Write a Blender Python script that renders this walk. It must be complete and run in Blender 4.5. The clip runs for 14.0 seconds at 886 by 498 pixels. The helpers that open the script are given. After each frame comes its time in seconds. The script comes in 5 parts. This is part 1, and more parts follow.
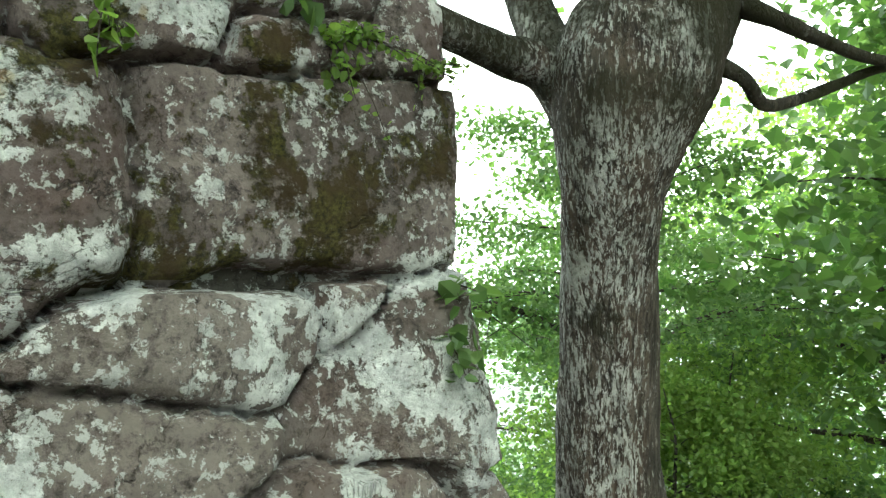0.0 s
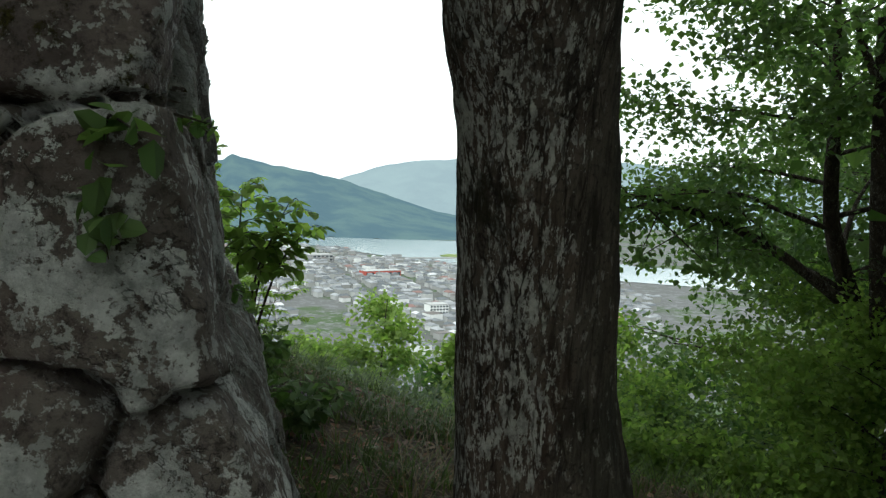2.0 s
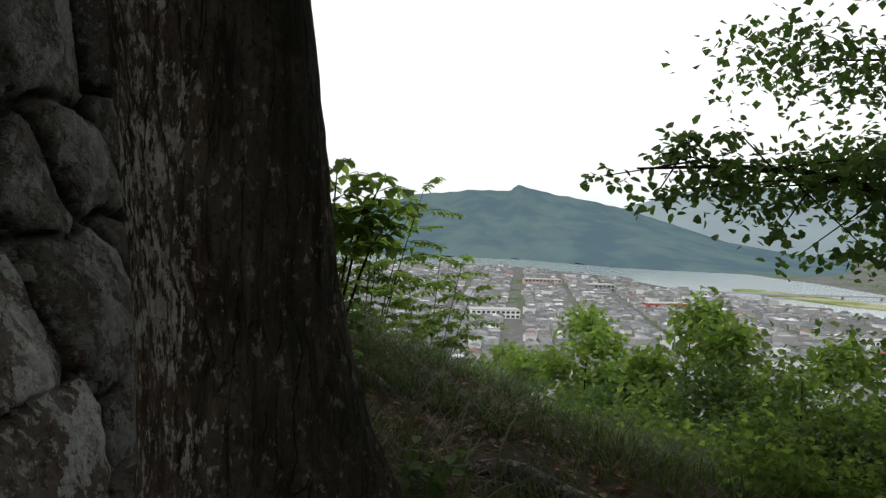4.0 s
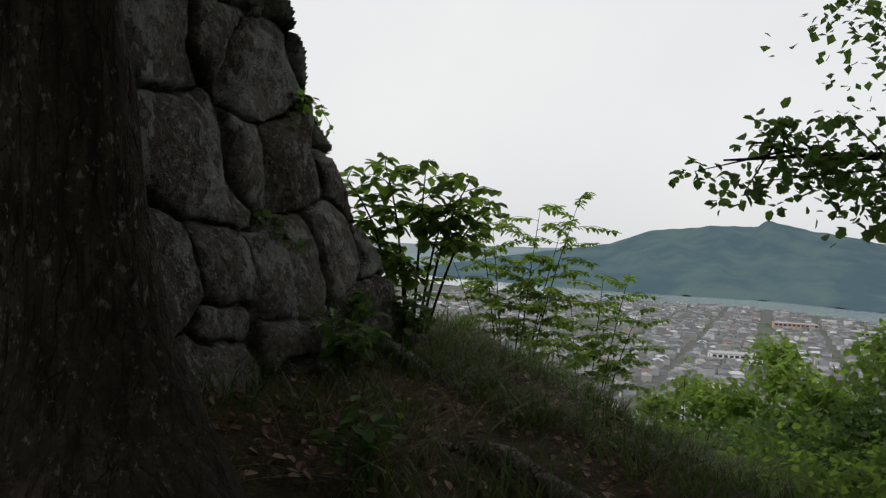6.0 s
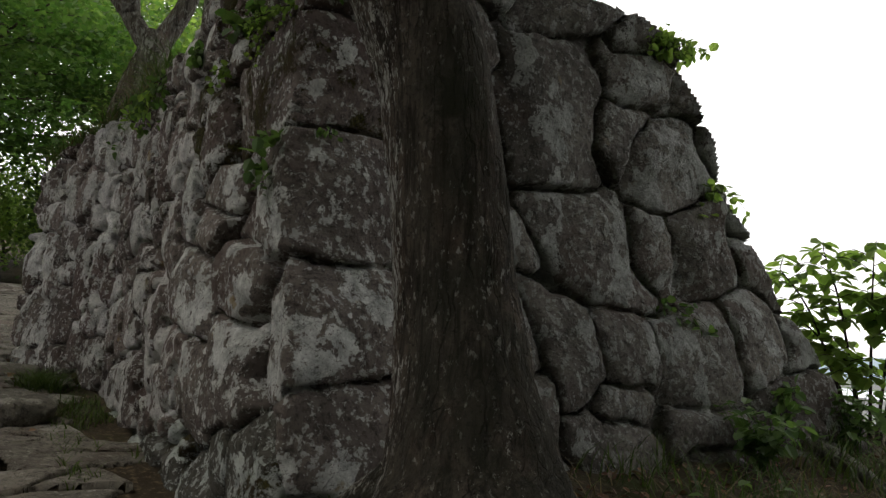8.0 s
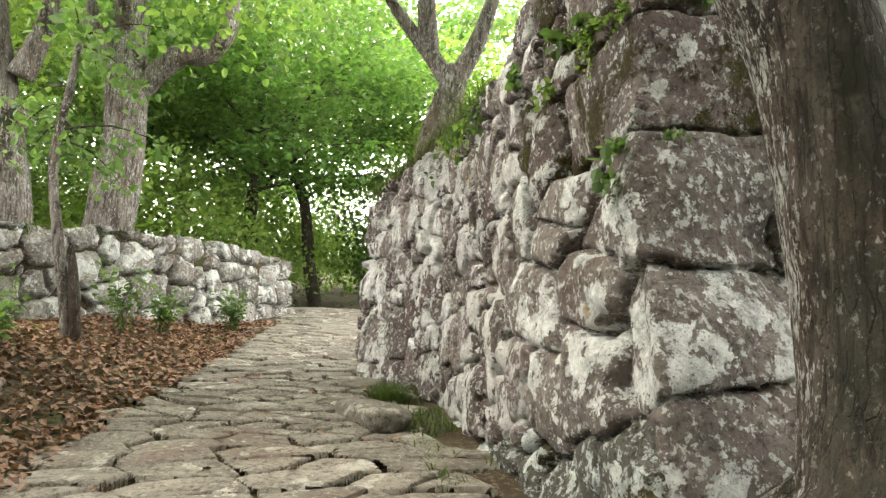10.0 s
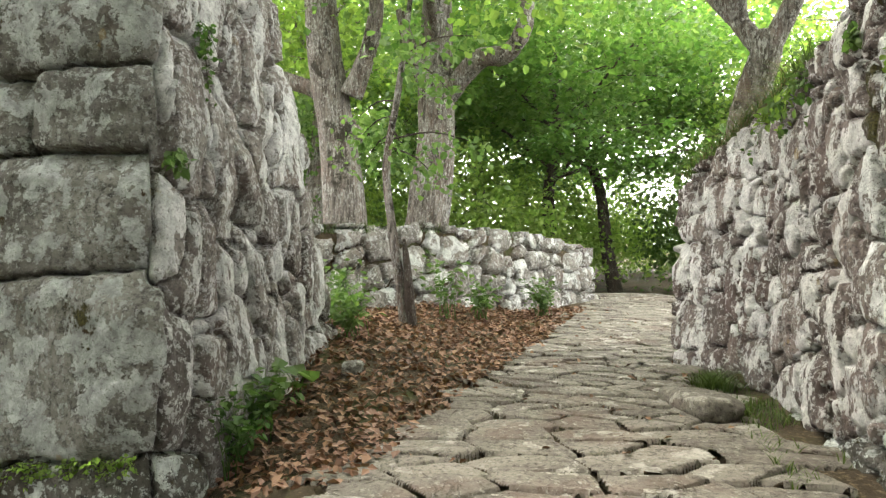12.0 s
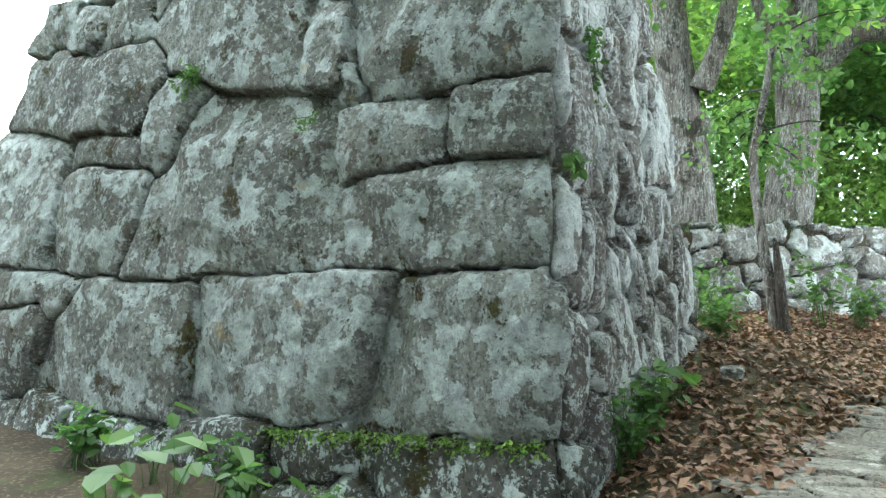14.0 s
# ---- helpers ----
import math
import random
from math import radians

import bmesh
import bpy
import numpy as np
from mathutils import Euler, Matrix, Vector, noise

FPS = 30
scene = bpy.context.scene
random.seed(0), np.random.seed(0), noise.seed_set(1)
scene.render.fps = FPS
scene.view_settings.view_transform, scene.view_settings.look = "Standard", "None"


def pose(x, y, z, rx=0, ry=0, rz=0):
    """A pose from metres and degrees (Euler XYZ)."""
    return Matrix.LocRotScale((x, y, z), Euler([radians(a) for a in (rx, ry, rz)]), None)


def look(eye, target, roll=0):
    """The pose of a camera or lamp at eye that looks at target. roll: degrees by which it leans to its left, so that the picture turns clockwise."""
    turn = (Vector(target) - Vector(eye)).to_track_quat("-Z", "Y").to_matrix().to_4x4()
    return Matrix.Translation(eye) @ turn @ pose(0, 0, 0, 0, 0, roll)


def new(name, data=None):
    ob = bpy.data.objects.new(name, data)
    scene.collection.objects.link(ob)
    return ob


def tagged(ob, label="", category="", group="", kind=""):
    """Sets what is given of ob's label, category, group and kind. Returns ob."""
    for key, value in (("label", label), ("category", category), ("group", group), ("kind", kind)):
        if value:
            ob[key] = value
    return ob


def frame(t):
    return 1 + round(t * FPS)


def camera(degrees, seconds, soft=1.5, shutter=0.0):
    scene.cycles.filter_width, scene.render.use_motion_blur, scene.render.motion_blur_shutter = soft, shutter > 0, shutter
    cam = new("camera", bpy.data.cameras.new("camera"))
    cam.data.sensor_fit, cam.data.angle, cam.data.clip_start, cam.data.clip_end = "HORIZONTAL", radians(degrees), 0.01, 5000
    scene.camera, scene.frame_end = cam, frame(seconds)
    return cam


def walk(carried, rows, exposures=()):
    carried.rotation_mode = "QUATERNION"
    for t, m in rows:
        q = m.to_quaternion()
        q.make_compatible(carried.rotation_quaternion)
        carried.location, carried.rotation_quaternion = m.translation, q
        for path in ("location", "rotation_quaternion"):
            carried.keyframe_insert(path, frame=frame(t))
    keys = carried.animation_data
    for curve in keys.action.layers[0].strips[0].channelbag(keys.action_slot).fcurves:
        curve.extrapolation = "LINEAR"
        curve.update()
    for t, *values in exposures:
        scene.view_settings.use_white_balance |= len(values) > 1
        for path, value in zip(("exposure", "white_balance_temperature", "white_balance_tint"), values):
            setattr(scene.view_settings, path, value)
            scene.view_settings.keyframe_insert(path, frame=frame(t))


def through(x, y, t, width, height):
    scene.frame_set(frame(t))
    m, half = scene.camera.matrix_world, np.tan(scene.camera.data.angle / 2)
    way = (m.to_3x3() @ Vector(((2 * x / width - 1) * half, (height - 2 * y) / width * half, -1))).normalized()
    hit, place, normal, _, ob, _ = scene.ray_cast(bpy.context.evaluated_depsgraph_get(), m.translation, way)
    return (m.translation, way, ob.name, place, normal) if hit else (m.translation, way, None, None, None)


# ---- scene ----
# camera and walk: time, eye, aim, lean
cam = camera(61.5, 14.0, soft=1.3)
PATH = [
    (0, (-1.406, -1.499, 1.376), (-0.081, -0.007, 1.509), -1.1),
    (0.5, (-1.073, -1.536, 1.352), (0.024, 0.13, 1.493), 0.1),
    (1, (-0.769, -1.467, 1.315), (0.179, 0.289, 1.464), 0.6),
    (1.5, (-0.495, -1.418, 1.353), (0.359, 0.39, 1.317), 1.8),
    (2, (0.003, -1.496, 1.296), (0.669, 0.385, 1.159), 2.1),
    (2.5, (0.444, -1.438, 1.235), (1.105, 0.445, 1.108), 2.9),
    (3, (0.794, -1.459, 1.159), (1.314, 0.467, 1.017), 3.0),
    (3.5, (1.061, -1.388, 1.066), (1.325, 0.592, 0.969), 2.1),
    (4, (1.34, -1.395, 0.977), (1.267, 0.601, 0.891), 2.2),
    (4.2, (1.427, -1.42, 1.015), (1.322, 0.569, 0.825), 3.2),
    (6.3, (2.522, -1.195, 0.715), (1.77, 0.658, 0.708), 2.7),
    (6.5, (2.615, -1.169, 0.693), (1.81, 0.661, 0.648), 2.8),
    (6.7, (2.696, -1.149, 0.694), (1.744, 0.61, 0.651), 3.4),
    (7, (2.738, -1.114, 0.697), (1.488, 0.447, 0.729), 3.6),
    (7.2, (2.782, -1.092, 0.689), (1.381, 0.331, 0.789), 3.9),
    (9.3, (2.562, -1.348, 0.626), (0.781, -0.486, 0.912), 1.2),
    (9.5, (2.544, -1.365, 0.629), (0.723, -0.598, 0.941), 1.5),
    (9.9, (2.576, -1.444, 0.615), (0.66, -0.917, 0.842), 1.5),
    (10, (2.58, -1.461, 0.614), (0.651, -0.988, 0.847), 1.4),
    (10.5, (2.617, -1.503, 0.632), (0.642, -1.264, 0.838), 0.5),
    (11, (2.617, -1.496, 0.636), (0.627, -1.538, 0.829), 0.7),
    (11.5, (2.64, -1.556, 0.639), (0.658, -1.746, 0.821), 0.6),
    (12, (2.663, -1.642, 0.625), (0.691, -1.931, 0.8), 1.2),
    (12.5, (2.691, -1.767, 0.603), (0.738, -2.165, 0.759), 2.0),
    (13, (2.72, -1.927, 0.607), (0.814, -2.52, 0.745), 2.7),
    (13.5, (2.783, -1.971, 0.601), (1.013, -2.891, 0.743), 3.3),
    (14, (2.807, -2.027, 0.593), (1.12, -3.091, 0.737), 3.4),
]
# time, stops, kelvin, tint
EXPOSURES = [(0.0, 3.25, 6300, -10), (0.5, 3.15, 6200, -10), (1.0, 2.8, 5900, -11), (1.5, 1.55, 6000, -8), (2.0, 0.75, 6300, -3), (3.0, 0.6, 6800, 5), (4.0, 0.22, 6700, 7), (6.5, -0.2, 6700, 10), (7.2, -0.2, 6700, 12), (9.3, 3.3, 7100, 7), (11.0, 3.3, 7200, 9), (12.0, 3.3, 7000, 7), (13.0, 3.4, 6300, 2), (14.0, 3.45, 5650, -4)]
walk(cam, [(t, look(*row)) for t, *row in PATH], EXPOSURES)

# world, sun and exposure ------------------------------------------------
world = bpy.data.worlds.new("overcast")
scene.world = world
world.use_nodes = True
wn = world.node_tree
sky = wn.nodes.new("ShaderNodeTexSky")
sky.sky_type, sky.sun_disc = "NISHITA", False
sky.sun_elevation, sky.sun_rotation = radians(61), radians(222)
sky.dust_density, sky.air_density = 4.0, 1.0
grey = wn.nodes.new("ShaderNodeHueSaturation")
grey.inputs["Saturation"].default_value = 0.12
lift = wn.nodes.new("ShaderNodeMixRGB")
lift.inputs[0].default_value = 0.72
cloud = wn.nodes.new("ShaderNodeTexNoise")
cloud.inputs["Scale"].default_value, cloud.inputs["Detail"].default_value = 2.4, 6.0
veil = wn.nodes.new("ShaderNodeMixRGB")
veil.inputs[1].default_value, veil.inputs[2].default_value = (7.4, 7.8, 8.6, 1), (9.9, 9.9, 9.9, 1)
wn.links.new(cloud.outputs["Fac"], veil.inputs[0])
wn.links.new(veil.outputs[0], lift.inputs[2])
wn.links.new(sky.outputs[0], grey.inputs["Color"])
wn.links.new(grey.outputs[0], lift.inputs[1])
bg = wn.nodes["Background"]
wn.links.new(lift.outputs[0], bg.inputs["Color"])
bg.inputs["Strength"].default_value = 0.13
sun = new("sun", bpy.data.lights.new("sun", "SUN"))
sun.data.energy, sun.data.angle, sun.data.color = 1.0, radians(25), (1.0, 0.96, 0.9)
sun.matrix_world = look((-22, -24, 60), (0, 0, 0))


# materials --------------------------------------------------------------
class Nodes:
    """A node material under construction."""

    def __init__(self, name, rough=0.9, spec=0.25):
        self.mat = bpy.data.materials.new(name)
        self.mat.use_nodes = True
        self.nt = self.mat.node_tree
        self.bsdf = self.nt.nodes["Principled BSDF"]
        self.bsdf.inputs["Roughness"].default_value = rough
        self.bsdf.inputs["Specular IOR Level"].default_value = spec
        self.co = self.nt.nodes.new("ShaderNodeTexCoord").outputs["Object"]

    def put(self, socket, value):
        if isinstance(value, bpy.types.NodeSocket):
            self.nt.links.new(value, socket)
        elif isinstance(value, (tuple, list)) and len(value) == 3 and socket.type == "RGBA":
            socket.default_value = (*value, 1)
        else:
            socket.default_value = value

    def scaled(self, x, y, z, rz=0.0):
        n = self.nt.nodes.new("ShaderNodeMapping")
        n.inputs["Scale"].default_value = (x, y, z)
        n.inputs["Rotation"].default_value = (0, 0, rz)
        self.nt.links.new(self.co, n.inputs["Vector"])
        return n.outputs[0]

    def noise(self, scale, detail=5.0, rough=0.55, distort=0.0, co=None):
        n = self.nt.nodes.new("ShaderNodeTexNoise")
        for k, v in (("Scale", scale), ("Detail", detail), ("Roughness", rough), ("Distortion", distort)):
            n.inputs[k].default_value = v
        self.nt.links.new(co or self.co, n.inputs["Vector"])
        return n.outputs["Fac"]

    def voronoi(self, scale, feature="F1", co=None, out="Distance"):
        n = self.nt.nodes.new("ShaderNodeTexVoronoi")
        n.feature = feature
        n.inputs["Scale"].default_value = scale
        self.nt.links.new(co or self.co, n.inputs["Vector"])
        return n.outputs[out]

    def step(self, fac, a, b):
        n = self.nt.nodes.new("ShaderNodeMapRange")
        n.interpolation_type = "SMOOTHSTEP"
        self.put(n.inputs[0], fac)
        n.inputs[1].default_value, n.inputs[2].default_value = a, b
        return n.outputs[0]

    def math(self, op, a, b=0.0):
        n = self.nt.nodes.new("ShaderNodeMath")
        n.operation = op
        self.put(n.inputs[0], a)
        self.put(n.inputs[1], b)
        return n.outputs[0]

    def mix(self, fac, a, b, blend="MIX"):
        n = self.nt.nodes.new("ShaderNodeMixRGB")
        n.blend_type = blend
        for s, v in zip(n.inputs, (fac, a, b)):
            self.put(s, v)
        return n.outputs[0]

    def random(self):
        return self.nt.nodes.new("ShaderNodeObjectInfo").outputs["Random"]

    def island(self):
        return self.nt.nodes.new("ShaderNodeNewGeometry").outputs["Random Per Island"]

    def height(self):
        n = self.nt.nodes.new("ShaderNodeSeparateXYZ")
        self.nt.links.new(self.co, n.inputs[0])
        return n.outputs[2]

    def axis(self, i):
        n = self.nt.nodes.new("ShaderNodeSeparateXYZ")
        self.nt.links.new(self.co, n.inputs[0])
        return n.outputs[i]

    def bump(self, heights, strength=0.6, distance=0.02):
        total = None
        for h, w in heights:
            term = self.math("MULTIPLY", h, w)
            total = term if total is None else self.math("ADD", total, term)
        n = self.nt.nodes.new("ShaderNodeBump")
        n.inputs["Strength"].default_value, n.inputs["Distance"].default_value = strength, distance
        self.nt.links.new(total, n.inputs["Height"])
        self.nt.links.new(n.outputs[0], self.bsdf.inputs["Normal"])

    def done(self, colour):
        self.put(self.bsdf.inputs["Base Color"], colour)
        return self.mat


def stone_material(name, dark, light, lichen, amount, moss=0.0, streak=0.5, ochre=0.0, run=0.0, relief=0.035):
    m = Nodes(name, 0.92, 0.2)
    big = m.noise(2.2, 6, 0.6, 0.4)
    col = m.mix(m.step(big, 0.35, 0.68), dark, light)
    rnd = m.random()
    col = m.mix(m.math("MULTIPLY", rnd, 0.4), col, tuple(c * 1.25 for c in light))
    col = m.mix(m.step(m.noise(30, 8, 0.78), 0.45, 0.68), col, tuple(c * 0.45 for c in dark))
    rust = m.step(m.noise(1.7, 5, 0.6, 0.3), 0.5, 0.66)
    col = m.mix(m.math("MULTIPLY", rust, 0.45), col, (dark[0] * 1.15, dark[1] * 0.85, dark[2] * 0.8))
    cracks = m.math("SUBTRACT", 1.0, m.step(m.math("ABSOLUTE", m.math("SUBTRACT", m.noise(2.6, 7, 0.6, 0.6), 0.5)), 0.0, 0.006))
    runs = m.noise(1.0, 6, 0.65, 0.5, m.scaled(7, 7, 1.3))
    col = m.mix(m.math("MULTIPLY", m.step(runs, 0.52, 0.72), streak), col, (0.035, 0.03, 0.028))
    # crusts of pale lichen: lobed patches that gather in some places and leave others bare
    grown = m.scaled(1, 1, 1 - run)
    spread = m.math("ADD", m.noise(5.2, 12, 0.62, 0.1, grown), m.math("MULTIPLY", m.math("SUBTRACT", rnd, 0.5), 0.10))
    spread = m.math("ADD", spread, m.math("MULTIPLY", m.math("SUBTRACT", m.noise(1.7, 4, 0.55, 0.0, grown), 0.5), 0.24))
    fine = m.noise(34, 8, 0.75)
    spread = m.math("ADD", spread, m.math("MULTIPLY", m.math("SUBTRACT", fine, 0.5), 0.24))
    patch = m.math("MULTIPLY", m.step(spread, 0.605 - amount, 0.622 - amount), m.step(m.noise(70, 5, 0.75), 0.34, 0.46))
    crust = m.mix(m.step(m.noise(13, 9, 0.75), 0.36, 0.62), tuple(c * 0.58 for c in lichen), tuple(min(c * 1.18, 0.8) for c in lichen))
    col = m.mix(patch, col, crust)
    spots = m.step(m.noise(24, 9, 0.75, 0.2), 0.585 - amount * 0.6, 0.61 - amount * 0.6)
    col = m.mix(m.math("MULTIPLY", spots, 0.75), col, tuple(c * 0.86 for c in lichen))
    if ochre:
        col = m.mix(m.math("MULTIPLY", m.step(m.noise(4.3, 4, 0.5), 0.7, 0.73), ochre), col, (0.32, 0.21, 0.06))
    green = None
    if moss:
        grown = m.math("ADD", m.noise(3.3, 10, 0.68, 0.25, m.scaled(1, 1, 0.8)), m.math("MULTIPLY", m.math("SUBTRACT", m.noise(26, 8, 0.75), 0.5), 0.42))
        green = m.math("MULTIPLY", m.step(grown, 0.63 - moss, 0.69 - moss), m.step(m.noise(60, 5, 0.7), 0.2, 0.4))
        fuzz = m.mix(m.step(m.noise(85, 6, 0.7), 0.35, 0.65), (0.012, 0.011, 0.003), (0.085, 0.072, 0.018))
        fuzz = m.mix(m.step(m.noise(9, 5), 0.4, 0.65), fuzz, (0.045, 0.028, 0.012))
        col = m.mix(green, col, fuzz)
    col = m.mix(m.math("MULTIPLY", cracks, 0.5), col, (0.018, 0.015, 0.012))
    heights = [(m.noise(9, 8, 0.65), 1.0), (m.noise(48, 9, 0.75), 0.7), (patch, 0.12), (cracks, -0.5)]
    if green is not None:
        heights.append((green, 0.3))
    m.bump(heights, 1.0, relief)
    return m.done(col)


MAT_FRONT = stone_material("weathered_stone", (0.075, 0.058, 0.052), (0.215, 0.172, 0.155), (0.58, 0.555, 0.53), 0.082, 0.0, 0.6, 0.4, 0.5)
MAT_MOSSY = stone_material("mossy_stone", (0.09, 0.068, 0.062), (0.23, 0.185, 0.168), (0.62, 0.61, 0.58), 0.062, 0.128, 0.3, 0.5)
MAT_LOWER = stone_material("lichened_stone", (0.085, 0.068, 0.06), (0.22, 0.185, 0.165), (0.60, 0.595, 0.57), 0.066, 0.0, 0.4, 0.6)
# wall stone for the side face, its shade put into duller colours
MAT_SIDE = stone_material("shade_painted_stone", (0.075, 0.066, 0.058), (0.19, 0.17, 0.15), (0.32, 0.32, 0.30), 0.075, 0.0, 0.4, 0.2, 0.2)
MAT_END = stone_material("grey_lichen_stone", (0.075, 0.068, 0.058), (0.215, 0.205, 0.18), (0.37, 0.38, 0.355), 0.08, 0.03, 0.4, 0.35)
MAT_FOOT = stone_material("mossy_foot_stone", (0.05, 0.045, 0.036), (0.13, 0.12, 0.105), (0.5, 0.52, 0.49), 0.075, 0.07, 0.5)
MAT_PALE = stone_material("pale_wall_stone", (0.12, 0.108, 0.095), (0.27, 0.25, 0.225), (0.46, 0.46, 0.435), 0.07, 0.0, 0.5)
MAT_FLANK = stone_material("pale_streaked_stone", (0.10, 0.085, 0.075), (0.25, 0.222, 0.2), (0.54, 0.53, 0.51), 0.10, 0.0, 0.5, 0.2, 0.55)
MAT_FLAG = stone_material("flagstone", (0.105, 0.092, 0.076), (0.205, 0.183, 0.155), (0.29, 0.27, 0.235), 0.02, 0.0, 0.15, relief=0.012)


def earth_material():
    m = Nodes("earth", 0.97, 0.1)
    col = m.mix(m.step(m.noise(1.3, 6), 0.35, 0.65), (0.04, 0.03, 0.02), (0.075, 0.057, 0.037))
    col = m.mix(m.step(m.noise(30, 6, 0.7), 0.5, 0.7), col, (0.15, 0.11, 0.07))
    col = m.mix(m.math("MULTIPLY", m.step(m.noise(2.4, 5, 0.6), 0.52, 0.66), 0.6), col, (0.045, 0.06, 0.018))
    # wooded hillside and the plain beyond
    far = m.step(m.axis(2), -3.0, -12.0)
    wood = m.mix(m.noise(0.05, 8, 0.65), (0.03, 0.055, 0.018), (0.07, 0.11, 0.035))
    col = m.mix(far, col, wood)
    plain = m.step(m.axis(2), -110.0, -117.0)
    field = m.mix(m.step(m.noise(0.012, 6, 0.6), 0.45, 0.6), (0.11, 0.11, 0.11), (0.06, 0.09, 0.04))
    field = m.mix(m.step(m.noise(0.09, 4, 0.7), 0.5, 0.62), field, (0.15, 0.15, 0.155))
    col = m.mix(plain, col, field)
    m.bump([(m.noise(14, 8, 0.7), 1.0), (m.noise(70, 4, 0.7), 0.4)], 0.8, 0.04)
    return m.done(col)


MAT_EARTH = earth_material()


def bark_material(name, base, ridge, pale, amount, scale=1.0, moss=0.0, dark_side_x=None):
    """Last argument: the x about which lichen gives way to damp bark with painted shade."""
    m = Nodes(name, 0.95, 0.15)
    strips = m.noise(1.0, 9, 0.7, 0.5, m.scaled(30 * scale, 30 * scale, 4.2 * scale))
    col = m.mix(m.step(strips, 0.36, 0.6), base, ridge)
    warm = m.step(m.noise(1.0, 5, 0.6, 0.3, m.scaled(6, 6, 1.8)), 0.44, 0.62)
    col = m.mix(m.math("MULTIPLY", warm, 0.34), col, (ridge[0] * 0.85, ridge[1] * 0.62, ridge[2] * 0.55))
    col = m.mix(m.step(m.noise(70, 6, 0.75), 0.5, 0.7), col, tuple(c * 0.6 for c in base))
    # long plates parted by thin dark cracks
    bent = m.nt.nodes.new("ShaderNodeVectorMath")
    bent.operation = "ADD"
    wob = m.nt.nodes.new("ShaderNodeTexNoise")
    wob.inputs["Scale"].default_value, wob.inputs["Detail"].default_value = 2.2, 6.0
    m.nt.links.new(m.scaled(24 * scale, 24 * scale, 2.3 * scale), bent.inputs[0])
    m.nt.links.new(m.scaled(9 * scale, 9 * scale, 5 * scale), wob.inputs["Vector"])
    m.nt.links.new(wob.outputs["Color"], bent.inputs[1])
    gap = m.voronoi(1.0, "DISTANCE_TO_EDGE", bent.outputs[0])
    crack = m.math("SUBTRACT", 1.0, m.step(gap, 0.0, 0.06))
    crack = m.math("MULTIPLY", crack, m.step(m.noise(1.0, 4, 0.6, 0.0, m.scaled(14, 14, 5)), 0.38, 0.6))
    flakes = m.noise(1.0, 10, 0.72, 0.25, m.scaled(78 * scale, 78 * scale, 24 * scale))
    cover = m.math("MULTIPLY", m.math("SUBTRACT", m.noise(3.6, 6, 0.6), 0.5), 0.5)
    if dark_side_x is not None:
        cover = m.math("SUBTRACT", cover, m.math("MULTIPLY", m.step(m.axis(0), dark_side_x - 0.05, dark_side_x + 0.16), 0.17))
    where = m.step(m.math("ADD", flakes, cover), 0.56 - amount, 0.60 - amount)
    where = m.math("MULTIPLY", where, m.math("SUBTRACT", 1.0, crack))
    col = m.mix(where, col, m.mix(m.step(m.noise(26, 7, 0.75), 0.36, 0.62), tuple(c * 0.42 for c in pale), pale))
    dots = m.math("MULTIPLY", m.step(m.noise(1.0, 7, 0.7, 0.1, m.scaled(42, 42, 24)), 0.575, 0.62), m.step(m.noise(3.5, 4), 0.36, 0.56))
    col = m.mix(m.math("MULTIPLY", dots, 0.8), col, tuple(c * 0.8 for c in pale))
    dark = m.step(m.math("ADD", m.noise(2.1, 7, 0.65, 0.3), m.math("MULTIPLY", m.math("SUBTRACT", m.noise(24, 6, 0.7), 0.5), 0.3)), 0.585, 0.66)
    col = m.mix(m.math("MULTIPLY", dark, 0.85), col, (0.022, 0.02, 0.012))
    col = m.mix(m.math("MULTIPLY", crack, 0.65), col, tuple(c * 0.5 for c in base))
    if dark_side_x is not None:
        # far side: dark damp algae plus shade painted in; moss about the fork
        damp_shade = m.math("MULTIPLY", m.step(m.axis(0), dark_side_x, dark_side_x + 0.2), m.step(m.noise(5, 7, 0.7), 0.3, 0.55))
        col = m.mix(m.math("MULTIPLY", damp_shade, 0.7), col, (0.03, 0.03, 0.022))
        fork = m.math("MULTIPLY", m.step(m.axis(2), 1.75, 2.1), m.step(m.noise(3.4, 8, 0.7), 0.42, 0.56))
        col = m.mix(m.math("MULTIPLY", fork, 0.85), col, (0.026, 0.024, 0.012))
    if moss:
        col = m.mix(m.math("MULTIPLY", m.step(m.noise(4, 6, 0.65), 0.6 - moss, 0.68 - moss), 0.9), col, (0.03, 0.033, 0.01))
    m.bump([(strips, 0.8), (flakes, 0.6), (where, 0.15), (crack, -0.5), (m.noise(80, 4), 0.2)], 1.0, 0.03)
    return m.done(col)


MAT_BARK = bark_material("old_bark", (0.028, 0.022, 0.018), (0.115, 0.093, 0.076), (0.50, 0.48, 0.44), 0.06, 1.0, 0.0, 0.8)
MAT_BARK_FAR = bark_material("pale_bark", (0.055, 0.046, 0.04), (0.2, 0.175, 0.155), (0.38, 0.365, 0.335), 0.035, 0.6)
MAT_BARK_DARK = bark_material("dark_bark", (0.03, 0.024, 0.02), (0.075, 0.06, 0.05), (0.2, 0.19, 0.17), -0.02, 0.8)


